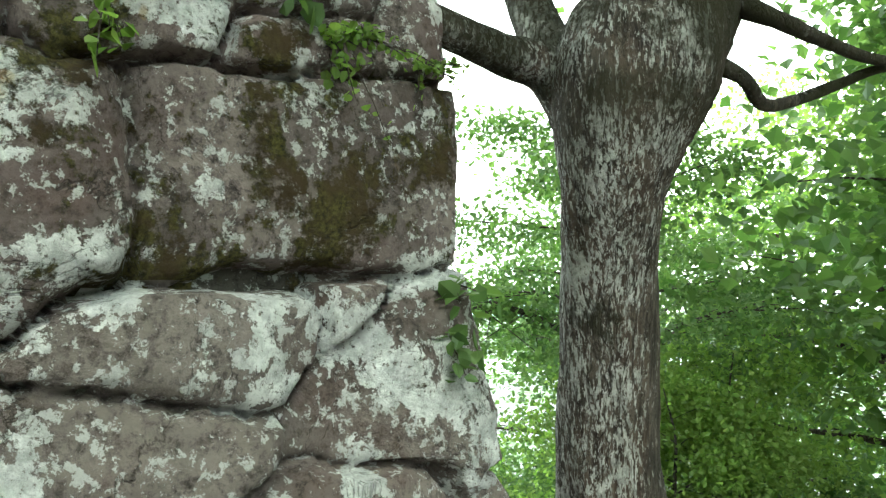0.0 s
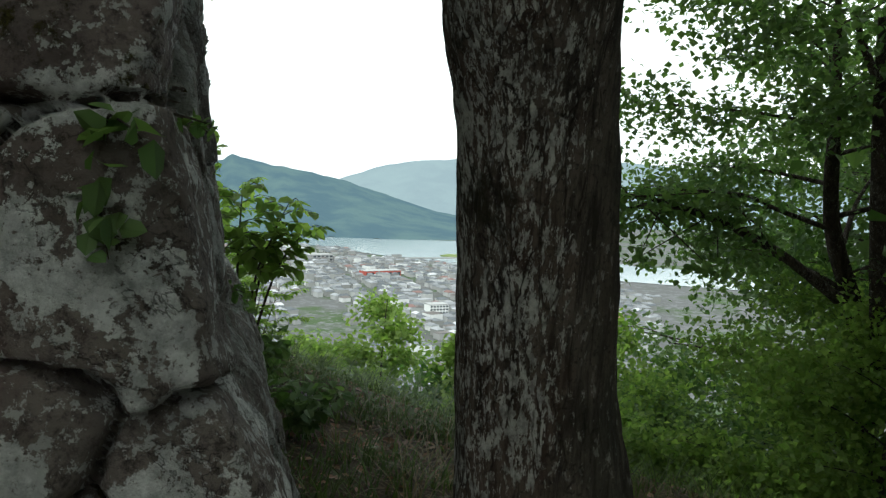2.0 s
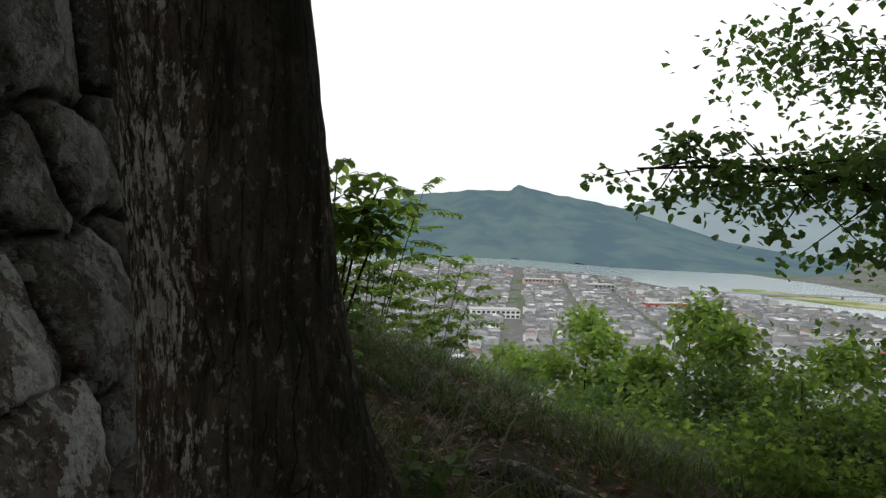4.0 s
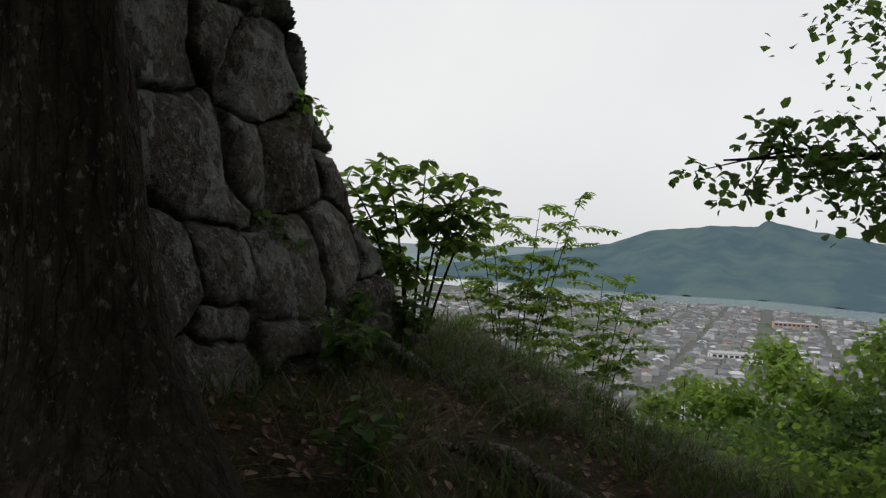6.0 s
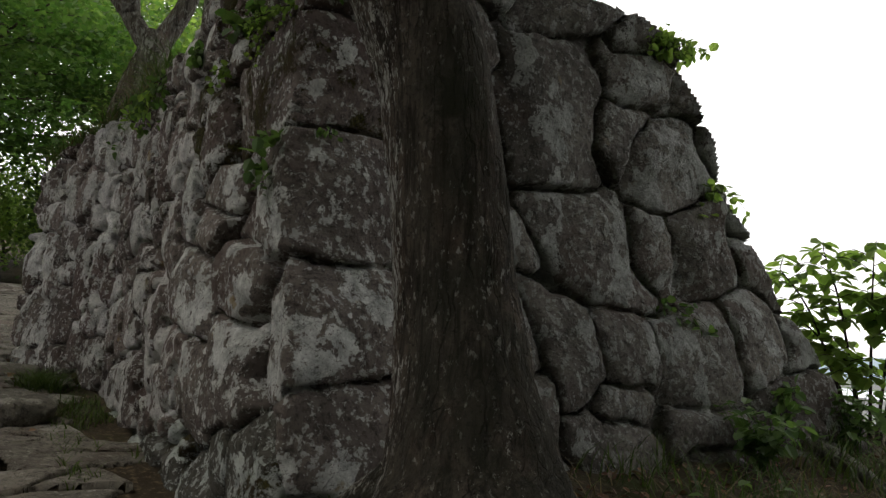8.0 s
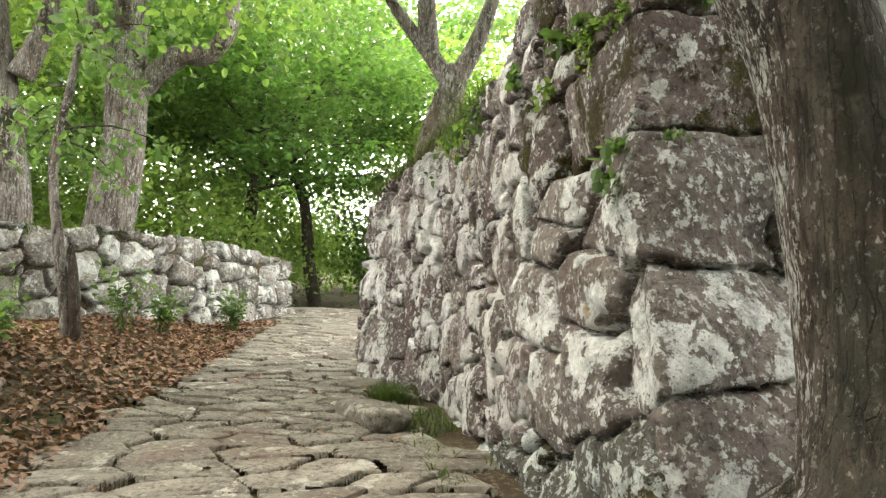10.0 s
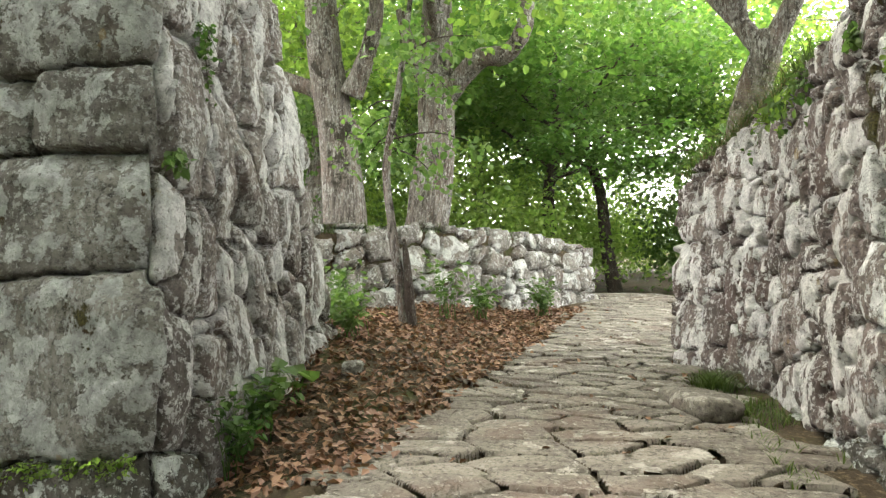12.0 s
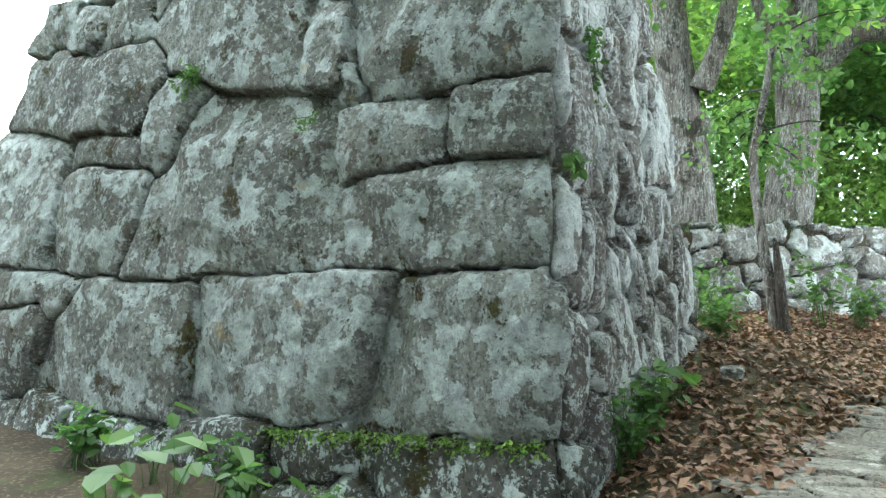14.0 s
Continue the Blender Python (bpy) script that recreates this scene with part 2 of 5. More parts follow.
def leaf_material(name, a, b, through=0.5):
    m = Nodes(name, 0.55, 0.35)
    col = m.mix(m.island(), a, b)
    col = m.mix(m.math("MULTIPLY", m.noise(0.9, 3), 0.6), col, tuple(c * 0.5 for c in a))
    col = m.mix(m.math("MULTIPLY", m.random(), 0.3), col, tuple(c * 0.6 for c in a))
    m.done(col)
    t = m.nt.nodes.new("ShaderNodeBsdfTranslucent")
    bright = m.mix(1.0, col, (1.35, 1.5, 0.85), "MULTIPLY")
    m.nt.links.new(bright, t.inputs["Color"])
    mx = m.nt.nodes.new("ShaderNodeMixShader")
    mx.inputs[0].default_value = through
    m.nt.links.new(m.bsdf.outputs[0], mx.inputs[1])
    m.nt.links.new(t.outputs[0], mx.inputs[2])
    m.nt.links.new(mx.outputs[0], m.nt.nodes["Material Output"].inputs["Surface"])
    return m.mat


MAT_LEAF = leaf_material("maple_leaf", (0.07, 0.13, 0.04), (0.17, 0.245, 0.085), 0.5)
MAT_LEAF_YOUNG = leaf_material("young_leaf", (0.15, 0.235, 0.06), (0.28, 0.36, 0.115), 0.66)
MAT_LEAF_DARK = leaf_material("dark_leaf", (0.06, 0.125, 0.035), (0.135, 0.225, 0.065), 0.58)
MAT_GRASS = leaf_material("grass_blade", (0.05, 0.085, 0.02), (0.12, 0.155, 0.045), 0.4)
MAT_STRAW = leaf_material("dry_grass", (0.13, 0.095, 0.05), (0.24, 0.18, 0.095), 0.25)
MAT_LITTER = leaf_material("fallen_leaf", (0.12, 0.055, 0.032), (0.34, 0.19, 0.115), 0.1)


# tools ------------------------------------------------------------------
def mesh_object(name, verts, faces, material, parent=None, smooth=True):
    me = bpy.data.meshes.new(name)
    me.from_pydata(verts, [], faces)
    if material:
        me.materials.append(material)
    if smooth:
        me.polygons.foreach_set("use_smooth", [True] * len(me.polygons))
    me.update()
    ob = new(name, me)
    if parent:
        ob.parent = parent
    return ob


def sstep(a, b, v):
    t = np.clip((v - a) / (b - a), 0, 1)
    return t * t * (3 - 2 * t)


def lump(x, y, z):
    """Smooth noise about -1 to 1 for arrays."""
    return np.array([noise.noise(Vector((a, b, c))) for a, b, c in zip(np.ravel(x), np.ravel(y), np.ravel(z))]).reshape(np.shape(x))


def ground_z(x, y):
    """The lie of the land, for arrays or numbers."""
    x, y = np.asarray(x, float), np.asarray(y, float)
    path = np.where(x > 2.7, -0.55 - 0.22 * (x - 2.7), -0.55 + 0.12 * (2.7 - x))
    path = np.where(x < -10.5, 1.034 - 0.03 * (-10.5 - x), path)
    path = np.maximum(path, -1.6 - 0.02 * np.maximum(x, 0))
    mound = (0.42 - 0.12 * np.clip(x, 0, 2)) * sstep(-0.7, 0.7, y) * sstep(-0.6, 0.3, x) * sstep(6.0, 3.0, x)
    bank = 0.22 * sstep(-1.9, -3.2, y) * sstep(-1.5, -3.5, x) - 0.42 * sstep(-2.6, -3.9, y) * sstep(-2.2, -0.6, x)
    z = path + mound + bank
    z = z + 0.6 * sstep(-3.6, -7.0, y) * sstep(-5.0, -7.0, x)
    z = z + 0.16 * np.maximum(-14.0 - x, 0) * sstep(40, 20, y) * (x > -60) + (x <= -60) * 7.3
    u = np.maximum((x - 0.3) * 0.70 + (y - 4.2) * 0.71, 0)
    v = np.maximum(y - 5.0, 0)
    w = np.maximum(u, v)
    z = z - np.where(w < 2.0, 0.19 * w * w, 0.76 + 0.76 * (w - 2.0)) * 1.0
    return np.maximum(z, -118.0)


def path_mid(x):
    return np.interp(x, [-12, -9, -5, -0.6, 3.2], [-0.15, -0.45, -1.08, -1.6, -1.9])


def path_half(x):
    return np.interp(x, [-12, -9, -5, -0.6, 3.2], [0.6, 0.62, 0.72, 1.1, 1.3])


# ground -----------------------------------------------------------------
def axis_steps(centre, fine, count, reach):
    out = [0.0]
    step = fine
    while out[-1] < reach:
        out.append(out[-1] + step)
        if len(out) > count:
            step *= 1.12
    return np.array([centre - v for v in out[:0:-1]] + [centre + v for v in out])


def build_ground():
    xs, ys = axis_steps(-2.0, 0.09, 85, 4600), axis_steps(-0.5, 0.09, 60, 4600)
    X, Y = np.meshgrid(xs, ys, indexing="ij")
    Z = ground_z(X, Y)
    near = (np.abs(X) < 16) & (np.abs(Y) < 12)
    calm = 1 - 0.85 * (np.abs(Y[near] - path_mid(X[near])) < path_half(X[near]) + 0.1)
    Z[near] += calm * 0.035 * lump(X[near] * 1.3, Y[near] * 1.3, 0 * X[near]) + calm * 0.018 * lump(X[near] * 5, Y[near] * 5, 0 * X[near] + 3)
    Z[near] -= 0.08 * sstep(0.0, -0.14, np.abs(Y[near] - path_mid(X[near])) - path_half(X[near])) * sstep(3.2, 2.9, X[near]) * sstep(-11.5, -11.2, X[near])
    n, k = X.shape
    idx = np.arange(n * k).reshape(n, k)
    faces = np.stack([idx[:-1, :-1], idx[1:, :-1], idx[1:, 1:], idx[:-1, 1:]], -1).reshape(-1, 4)
    ob = mesh_object("ground", np.stack([X, Y, Z], -1).reshape(-1, 3).tolist(), faces.tolist(), MAT_EARTH)
    return tagged(ob, "bare brown earth falling away to a wooded hillside", "ground", kind="structure")


ground = build_ground()


# dry-stone walls --------------------------------------------------------
def stone_cells(S, Z, groups, warp, seed, sq=1.0):
    """For each point of the sheet the stone that it lies on and how far off its edge."""
    off = 17.3 * seed
    Sw = S + warp * lump(S * 2.6, Z * 2.6, 0 * S + off) + warp * 0.25 * lump(S * 9, Z * 9, 0 * S + off + 4)
    Zw = Z + warp * lump(S * 2.6, Z * 2.6, 0 * S + off + 9) + warp * 0.25 * lump(S * 9, Z * 9, 0 * S + off + 14)
    P = np.stack([Sw.ravel(), Zw.ravel() / sq], -1)
    Q = np.array([(s, z / sq) for g in groups for s, z in g])
    gid = np.array([i for i, g in enumerate(groups) for _ in g])
    gap = np.sqrt(((Q[:, None, :] - Q[None, :, :]) ** 2).sum(-1)) + 1e-6
    owner, edge = np.zeros(len(P), int), np.zeros(len(P))
    for i in range(0, len(P), 8000):
        p = P[i:i + 8000]
        D2 = ((p[:, None, :] - Q[None, :, :]) ** 2).sum(-1)
        best = D2.argmin(1)
        margin = (D2 - D2[np.arange(len(p)), best][:, None]) / (2 * gap[best])
        margin[gid[None, :] == gid[best][:, None]] = 9.0
        owner[i:i + 8000], edge[i:i + 8000] = gid[best], margin.min(1)
    return owner.reshape(S.shape), edge.reshape(S.shape)


def box_cells(S, Z, boxes, warp, seed):
    """The same for rough blocks: centre s, centre z, half width, half height, and the slant of the left, right, top and bottom edge."""
    off = 17.3 * seed
    Sw = S + warp * lump(S * 2.2, Z * 2.2, 0 * S + off) + warp * 0.4 * lump(S * 8, Z * 8, 0 * S + off + 4) + warp * 0.18 * lump(S * 24, Z * 24, 0 * S + off + 6)
    Zw = Z + warp * lump(S * 2.2, Z * 2.2, 0 * S + off + 9) + warp * 0.4 * lump(S * 8, Z * 8, 0 * S + off + 14) + warp * 0.18 * lump(S * 24, Z * 24, 0 * S + off + 16)
    rng = np.random.RandomState(seed)
    full = []
    for q in boxes:
        free = 1.0 if q[2] * q[3] > 0.045 else 1.9
        lean, tip = rng.normal(0, 0.16) * free, rng.normal(0, 0.10) * free
        loose = (lean + rng.normal(0, 0.14) * free, lean + rng.normal(0, 0.14) * free, tip + rng.normal(0, 0.12) * free, tip + rng.normal(0, 0.10) * free)
        full.append(q if len(q) == 8 else (*q, *loose))
    B = np.array(full)
    P = np.stack([Sw.ravel(), Zw.ravel()], -1)
    owner, edge = np.zeros(len(P), int), np.zeros(len(P))
    for i in range(0, len(P), 8000):
        p = P[i:i + 8000]
        u, v = p[:, None, 0] - B[None, :, 0], p[:, None, 1] - B[None, :, 1]
        a = np.maximum((B[:, 4] * v - u - B[:, 2]) / np.hypot(1, B[:, 4]), (u - B[:, 5] * v - B[:, 2]) / np.hypot(1, B[:, 5]))
        b = np.maximum((v - B[:, 6] * u - B[:, 3]) / np.hypot(1, B[:, 6]), (B[:, 7] * u - v - B[:, 3]) / np.hypot(1, B[:, 7]))
        k = 0.018
        sd = np.maximum(a, b) + k * np.log1p(np.exp(-np.abs(a - b) / k))
        two = np.partition(sd, 1, axis=1)[:, :2]
        owner[i:i + 8000], edge[i:i + 8000] = sd.argmin(1), (two[:, 1] - two[:, 0]) / 2
    return owner.reshape(S.shape), edge.reshape(S.shape)


def fill_boxes(boxes, s0, s1, z0, z1, wide, high, rng, slack=0.05, steps=6):
    """Random blocks, large ones first, in what room the given ones leave."""
    out = list(boxes)
    for step in range(steps):
        f = 1 - step / 11.0
        for _ in range(1600):
            a, b = rng.uniform(*wide) * f, rng.uniform(*high) * f
            s, z = rng.uniform(s0, s1), rng.uniform(z0, z1)
            if all(abs(s - q[0]) > a + q[2] - slack or abs(z - q[1]) > b + q[3] - slack for q in out):
                out.append((s, z, a, b))
    return out


def stone_sheet(parent, place, S, Z, groups, keep, material, seed, warp=0.04, joint=0.017, deep=0.10, bulge=0.017, sq=1.0, rough=0.010, name="stone", gaps=(), skip=(), dome=1.0, crisp=3.6, chip=1.0, open_joint=0.0):
    """Stones laid in a sheet: every one is an object of its own under parent, parted by deep joints."""
    rng = random.Random(seed)
    m = len(groups)
    boxed = not isinstance(groups[0][0], tuple)
    gid, d = box_cells(S, Z, groups, warp, seed) if boxed else stone_cells(S, Z, groups, warp, seed, sq)
    middle = [(g[0], g[1]) if boxed else (np.mean([p[0] for p in g]), np.mean([p[1] for p in g])) for g in groups]
    lift = np.array([rng.uniform(-0.6, 1.0) * bulge for _ in range(m)])
    ts = np.array([rng.uniform(-1, 1) * 0.09 for _ in range(m)])
    tz = np.array([rng.uniform(-1, 1) * 0.09 for _ in range(m)])
    cs, cz = np.array(middle)[:, 0], np.array(middle)[:, 1]
    crag = 1.2 * lump(S * 3.5, Z * 3.5, 0 * S + seed) - 0.8 * np.abs(lump(S * 5.5, Z * 5.5, 0 * S + seed + 2)) + 0.5 * lump(S * 9, Z * 9, 0 * S + seed + 5) + 0.5 * lump(S * 21, Z * 21, 0 * S + seed + 8)
    wide = joint * (1 + 0.4 * lump(S * 1.7, Z * 1.7, 0 * S + seed + 30))
    for gs, gz, rs, rz, more in gaps:
        bell = np.exp(-((S - gs) / rs) ** 2 - ((Z - gz) / rz) ** 2)
        wide = wide + more * bell
        deep = deep + 3.0 * more * bell
    wide = np.maximum(wide, 1.35 * (S[1, 0] - S[0, 0]))
    t = np.clip(d / wide, 0, 1)
    face = np.clip(1 - (1 - t) ** crisp, 0, 1)
    # flat broken facets towards the edges of every stone
    half = np.array([(g[2], g[3]) if boxed else (0.16, 0.16 * sq) for g in groups])
    facet = np.zeros(S.shape)
    for j in range(6):
        th = np.array([j * 1.05 + rng.uniform(-0.5, 0.5) for _ in range(m)])
        steep = np.array([rng.uniform(0.08, 0.5) for _ in range(m)])
        reach = np.array([rng.uniform(0.35, 0.9) for _ in range(m)]) * (half[:, 0] * np.abs(np.cos(th)) + half[:, 1] * np.abs(np.sin(th)))
        facet = np.minimum(facet, steep[gid] * (reach[gid] - np.cos(th)[gid] * (S - cs[gid]) - np.sin(th)[gid] * (Z - cz[gid])))
    facet = chip * np.maximum(facet, -0.07)
    dome = dome * bulge * np.clip(d / 0.09, 0, 1) ** 0.5
    tilt = np.clip(ts[gid] * (S - cs[gid]), -0.04, 0.04) + np.clip(tz[gid] * (Z - cz[gid]), -0.04, 0.04)
    tilt = tilt * min(bulge / 0.017, 1.3)
    out = -deep * (1 - face) + face * (dome + lift[gid] + tilt + facet) + rough * crag * (0.3 + face)
    verts = place(S, Z, out).reshape(-1, 3)
    n, k = S.shape
    idx = np.arange(n * k).reshape(n, k)
    quads = np.stack([idx[:-1, :-1], idx[1:, :-1], idx[1:, 1:], idx[:-1, 1:]], -1)
    ok = keep[:-1, :-1] & keep[1:, :-1] & keep[1:, 1:] & keep[:-1, 1:]
    owner = gid[:-1, :-1]
    ok = ok & (d[:-1, :-1] >= open_joint)
    made = []
    for g in range(m):
        f = quads[ok & (owner == g)]
        if len(f) < 6 or g in skip:
            continue
        used, inv = np.unique(f, return_inverse=True)
        mt = material(cs[g], cz[g]) if callable(material) else material
        made.append(mesh_object(name, verts[used].tolist(), inv.reshape(-1, 4).tolist(), mt, parent))
    return made


def soft(u, r=0.05):
    return 0.5 * (u + np.sqrt(u * u + r * r))


def corner_place(cx, cy, along_a, along_b, normal_a, normal_b, bend=None, round_off=0.05):
    """A battered corner: s below 0 runs along face a, above 0 along face b."""
    da, db, na, nb = (np.array(v, float) for v in (along_a, along_b, normal_a, normal_b))

    def place(S, Z, out):
        a, b = soft(-S, round_off), soft(S, round_off)
        w = 0.5 * (1 + S / np.sqrt(S * S + round_off ** 2))
        n2 = (1 - w)[..., None] * na + w[..., None] * nb
        n2 = n2 / np.linalg.norm(n2, axis=-1, keepdims=True)
        p = np.stack([cx(Z), cy(Z)], -1) + a[..., None] * da + b[..., None] * db + out[..., None] * n2
        if bend is not None:
            p = p + bend(a)
        return np.concatenate([p, Z[..., None]], -1)

    return place


def sheet_grid(s0, s1, z0, z1, h):
    return np.meshgrid(np.arange(s0, s1 + h / 2, h), np.arange(z0, z1 + h / 2, h), indexing="ij")


def prism(name, bottom, top, z0, z1, material):
    """A closed body between two outlines in plan."""
    n = len(bottom)
    verts = [(x, y, z0) for x, y in bottom] + [(x, y, z1[i] if isinstance(z1, (list, tuple)) else z1) for i, (x, y) in enumerate(top)]
    faces = [tuple(range(n))[::-1], tuple(range(n, 2 * n))] + [(i, (i + 1) % n, n + (i + 1) % n, n + i) for i in range(n)]
    return mesh_object(name, verts, faces, material, smooth=False)


# wall one: the great corner beside the tree
W1 = [
    (-0.17, 1.70, 0.79, 0.23, 0.04, 0.20, 0.10, 0.05), (-1.13, 1.58, 0.17, 0.25, 0.10, 0.07, 0.05, 0.66), (-0.92, 1.28, 0.30, 0.11, 1.0, 1.17, -0.05, -0.29), (0.0, 1.2, 0.54, 0.25, 1.2, 0.10, 0.05, -0.10),
    (-1.03, 1.06, 0.25, 0.11, 0.17, 0.19, -0.29, -0.22), (-0.47, 1.37, 0.07, 0.045, 0.1, 1.33, 0.1, 0.29), (0.15, 2.12, 0.42, 0.14, 0.3, 0.2, 0.2, 0.1), (-0.55, 1.98, 0.2, 0.05, 0.0, 0.2, 0.1, 0.1),
]
W1_FOOT = [
    (-0.95, 1.97, 0.2, 0.07, -0.4, 0.0, 0.2, 0.2), (0.17, 0.67, 0.47, 0.22, 1.08, 0.10, -0.05, 0.10), (0.24, 0.29, 0.44, 0.15, 1.2, 0.0, 0.08, 0.1), (-0.70, 0.84, 0.27, 0.15, 0.4, 0.7, -0.2, -0.15),
    (-0.64, 0.42, 0.26, 0.22, -0.14, 0.3, -0.1, 0.16), (0.2, 2.47, 0.42, 0.17, 0.1, 0.1, 0.1, 0.2), (-0.33, 0.12, 0.22, 0.14, 0.2, 0.5, 0.0, 0.0),
]
W1_SIDE = [
    (1.54, 1.12, 0.36, 0.27, -0.55, -0.54, 0.20, -0.10), (2.16, 1.64, 0.28, 0.23, -0.53, -0.40, 0.37, 0.44), (1.33, 1.79, 0.31, 0.39, -0.11, -0.13, 0.06, 0.20), (1.93, 2.11, 0.22, 0.17, -0.48, -0.39, 0.34, 0.35),
    (2.47, 1.18, 0.26, 0.23, -0.29, -0.53, 0.41, 0.44), (2.76, 0.74, 0.24, 0.23, -0.09, -0.70, 0.42, 0.33), (3.02, 0.36, 0.36, 0.16, 0.81, -0.66, 0.29, -0.05), (1.35, 0.62, 0.15, 0.26, -0.21, -0.29, -0.34, 0.57),
    (1.75, 0.62, 0.15, 0.16, 0.01, -0.03, 0.09, -0.13), (2.22, 0.59, 0.29, 0.23, 0.03, -0.10, 0.12, 0.04), (1.68, 0.35, 0.17, 0.09, 0.11, 0.02, -0.15, -0.23), (2.25, 0.24, 0.28, 0.06, 0.03, 0.07, -0.10, -0.04),
]


def w1_x(z):
    """The line of the corner, which fans out towards the foot."""
    return np.interp(z, [-0.5, 0, 0.5, 0.72, 0.85, 1.0, 1.25, 1.5, 2.0, 2.6, 3.0], [0.46, 0.36, 0.24, 0.165, 0.11, 0.06, 0.012, -0.03, -0.04, -0.07, -0.09])


def w1_top(s):
    return np.interp(s, [-4.8, -4.2, -3.2, -2.2, -1.7, -1.0, 0.0, 1.2, 2.3, 3.0], [1.75, 1.95, 2.25, 2.32, 2.5, 2.75, 2.8, 2.45, 2.42, 2.3])


def build_wall_one():
    body = prism("wall_1", [(0.06, 0.0), (0.12, 3.3), (-4.0, 3.6), (-4.12, -0.3), (-3.0, -0.02)],
                 [(-0.34, 0.16), (-0.30, 1.9), (-4.0, 2.6), (-4.1, -0.18), (-3.0, 0.12)], -0.5, [2.55, 2.2, 2.0, 1.8, 2.1], MAT_FOOT)
    tagged(body, "tall dry-stone castle wall with a sharp corner", "stone wall", kind="structure")
    rng = random.Random(4)
    groups = fill_boxes([(q[0] + 0.09, *q[1:]) for q in W1 + W1_FOOT] + W1_SIDE, 0.6, 4.2, -0.3, 2.9, (0.16, 0.30), (0.13, 0.24), rng, 0.04, 3)
    groups = fill_boxes(groups, -1.3, 0.7, -0.3, 2.95, (0.16, 0.3), (0.14, 0.24), rng, 0.05, 3)
    groups = fill_boxes(groups, -4.8, -1.1, -0.3, 2.9, (0.07, 0.19), (0.13, 0.32), rng, 0.07)
    S, Z = sheet_grid(-4.45, 4.2, -0.35, 2.95, 0.016)
    keep = (S < 3.66 - 0.63 * Z + 0.012 * lump(Z * 4, S, 0 * S)) & (Z < w1_top(S) + 0.10 * lump(S * 3.1, 0 * S, 0 * S + 2))

    def bend(a):
        k = np.maximum(a - 3.1, 0)
        return np.stack([0 * k, -0.33 * k], -1)

    place = corner_place(w1_x, lambda z: -0.16 + 0.07 * z, (-1, 0), (0.055, 1), (0, -1), (1, -0.055), bend)

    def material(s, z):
        # the side face takes the stone with shade in its colour
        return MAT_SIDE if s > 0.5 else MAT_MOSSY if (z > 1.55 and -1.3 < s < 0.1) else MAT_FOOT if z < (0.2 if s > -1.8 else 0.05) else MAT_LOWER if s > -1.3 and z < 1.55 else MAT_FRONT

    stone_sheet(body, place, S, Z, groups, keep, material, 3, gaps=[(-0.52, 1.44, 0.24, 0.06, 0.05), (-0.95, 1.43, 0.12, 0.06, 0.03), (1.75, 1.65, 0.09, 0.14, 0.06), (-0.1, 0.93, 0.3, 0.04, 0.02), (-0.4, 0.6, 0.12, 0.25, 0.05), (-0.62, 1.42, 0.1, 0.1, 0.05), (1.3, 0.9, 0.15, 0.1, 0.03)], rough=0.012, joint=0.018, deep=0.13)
    return body


wall_one = build_wall_one()

# wall two: the corner across the path
W2 = [
    (0.62, 1.08, 0.74, 0.29, 0.22, -0.03, -0.12, -0.03), (0.50, 0.33, 0.61, 0.42, 0.17, -0.36, -0.11, -0.09), (1.92, 0.26, 0.77, 0.44, -0.33, -0.14, -0.04, -0.14), (3.55, 0.14, 0.80, 0.45, -0.05, -0.87, 0.05, -0.01),
    (2.30, 1.33, 0.87, 0.61, 0.09, -0.46, 0.07, -0.07), (1.01, 1.57, 0.40, 0.19, -0.07, 0.08, -0.08, -0.20), (0.22, 1.64, 0.39, 0.20, 0.25, -0.13, -0.15, 0.05), (1.35, 1.97, 0.10, 0.13, 0.74, -0.02, -0.04, -0.29),
    (0.60, 2.27, 0.76, 0.40, 0.0, 0.08, 0.12, -0.02), (1.57, 2.24, 0.20, 0.32, 0.02, -0.01, 0.18, 0.25), (2.52, 2.54, 0.72, 0.38, 0.04, 0.10, 0.20, 0.29), (0.5, 2.95, 0.6, 0.24, 0.0, 0.1, 0.0, 0.05),
]
W2_END = [
    (4.48, 2.21, 1.09, 0.30, -0.25, -0.41, 0.13, 0.12), (3.11, 1.83, 0.20, 0.31, -0.45, -0.51, 0.24, 0.10), (3.87, 1.66, 0.42, 0.12, -0.17, -0.35, 0.01, 0.05), (3.92, 1.08, 0.47, 0.40, -0.20, -0.27, 0.07, -0.01),
    (5.22, 1.26, 0.68, 0.59, -0.11, 0.30, 0.22, 0.0), (4.48, 0.48, 0.41, 0.13, -0.90, 0.26, -0.03, -0.02), (5.13, -0.08, 0.51, 0.29, -0.30, -0.55, -0.35, -0.11), (2.36, -0.46, 0.40, 0.20, -0.27, 0.01, -0.11, -0.18),
    (0.50, -0.31, 0.64, 0.17, 0.19, 0.33, -0.10, -0.10), (1.60, -0.28, 0.24, 0.07, 0.06, -0.45, -0.2, -0.18), (3.42, -0.6, 0.65, 0.17, 0.1, 0.1, -0.1, -0.1),
]


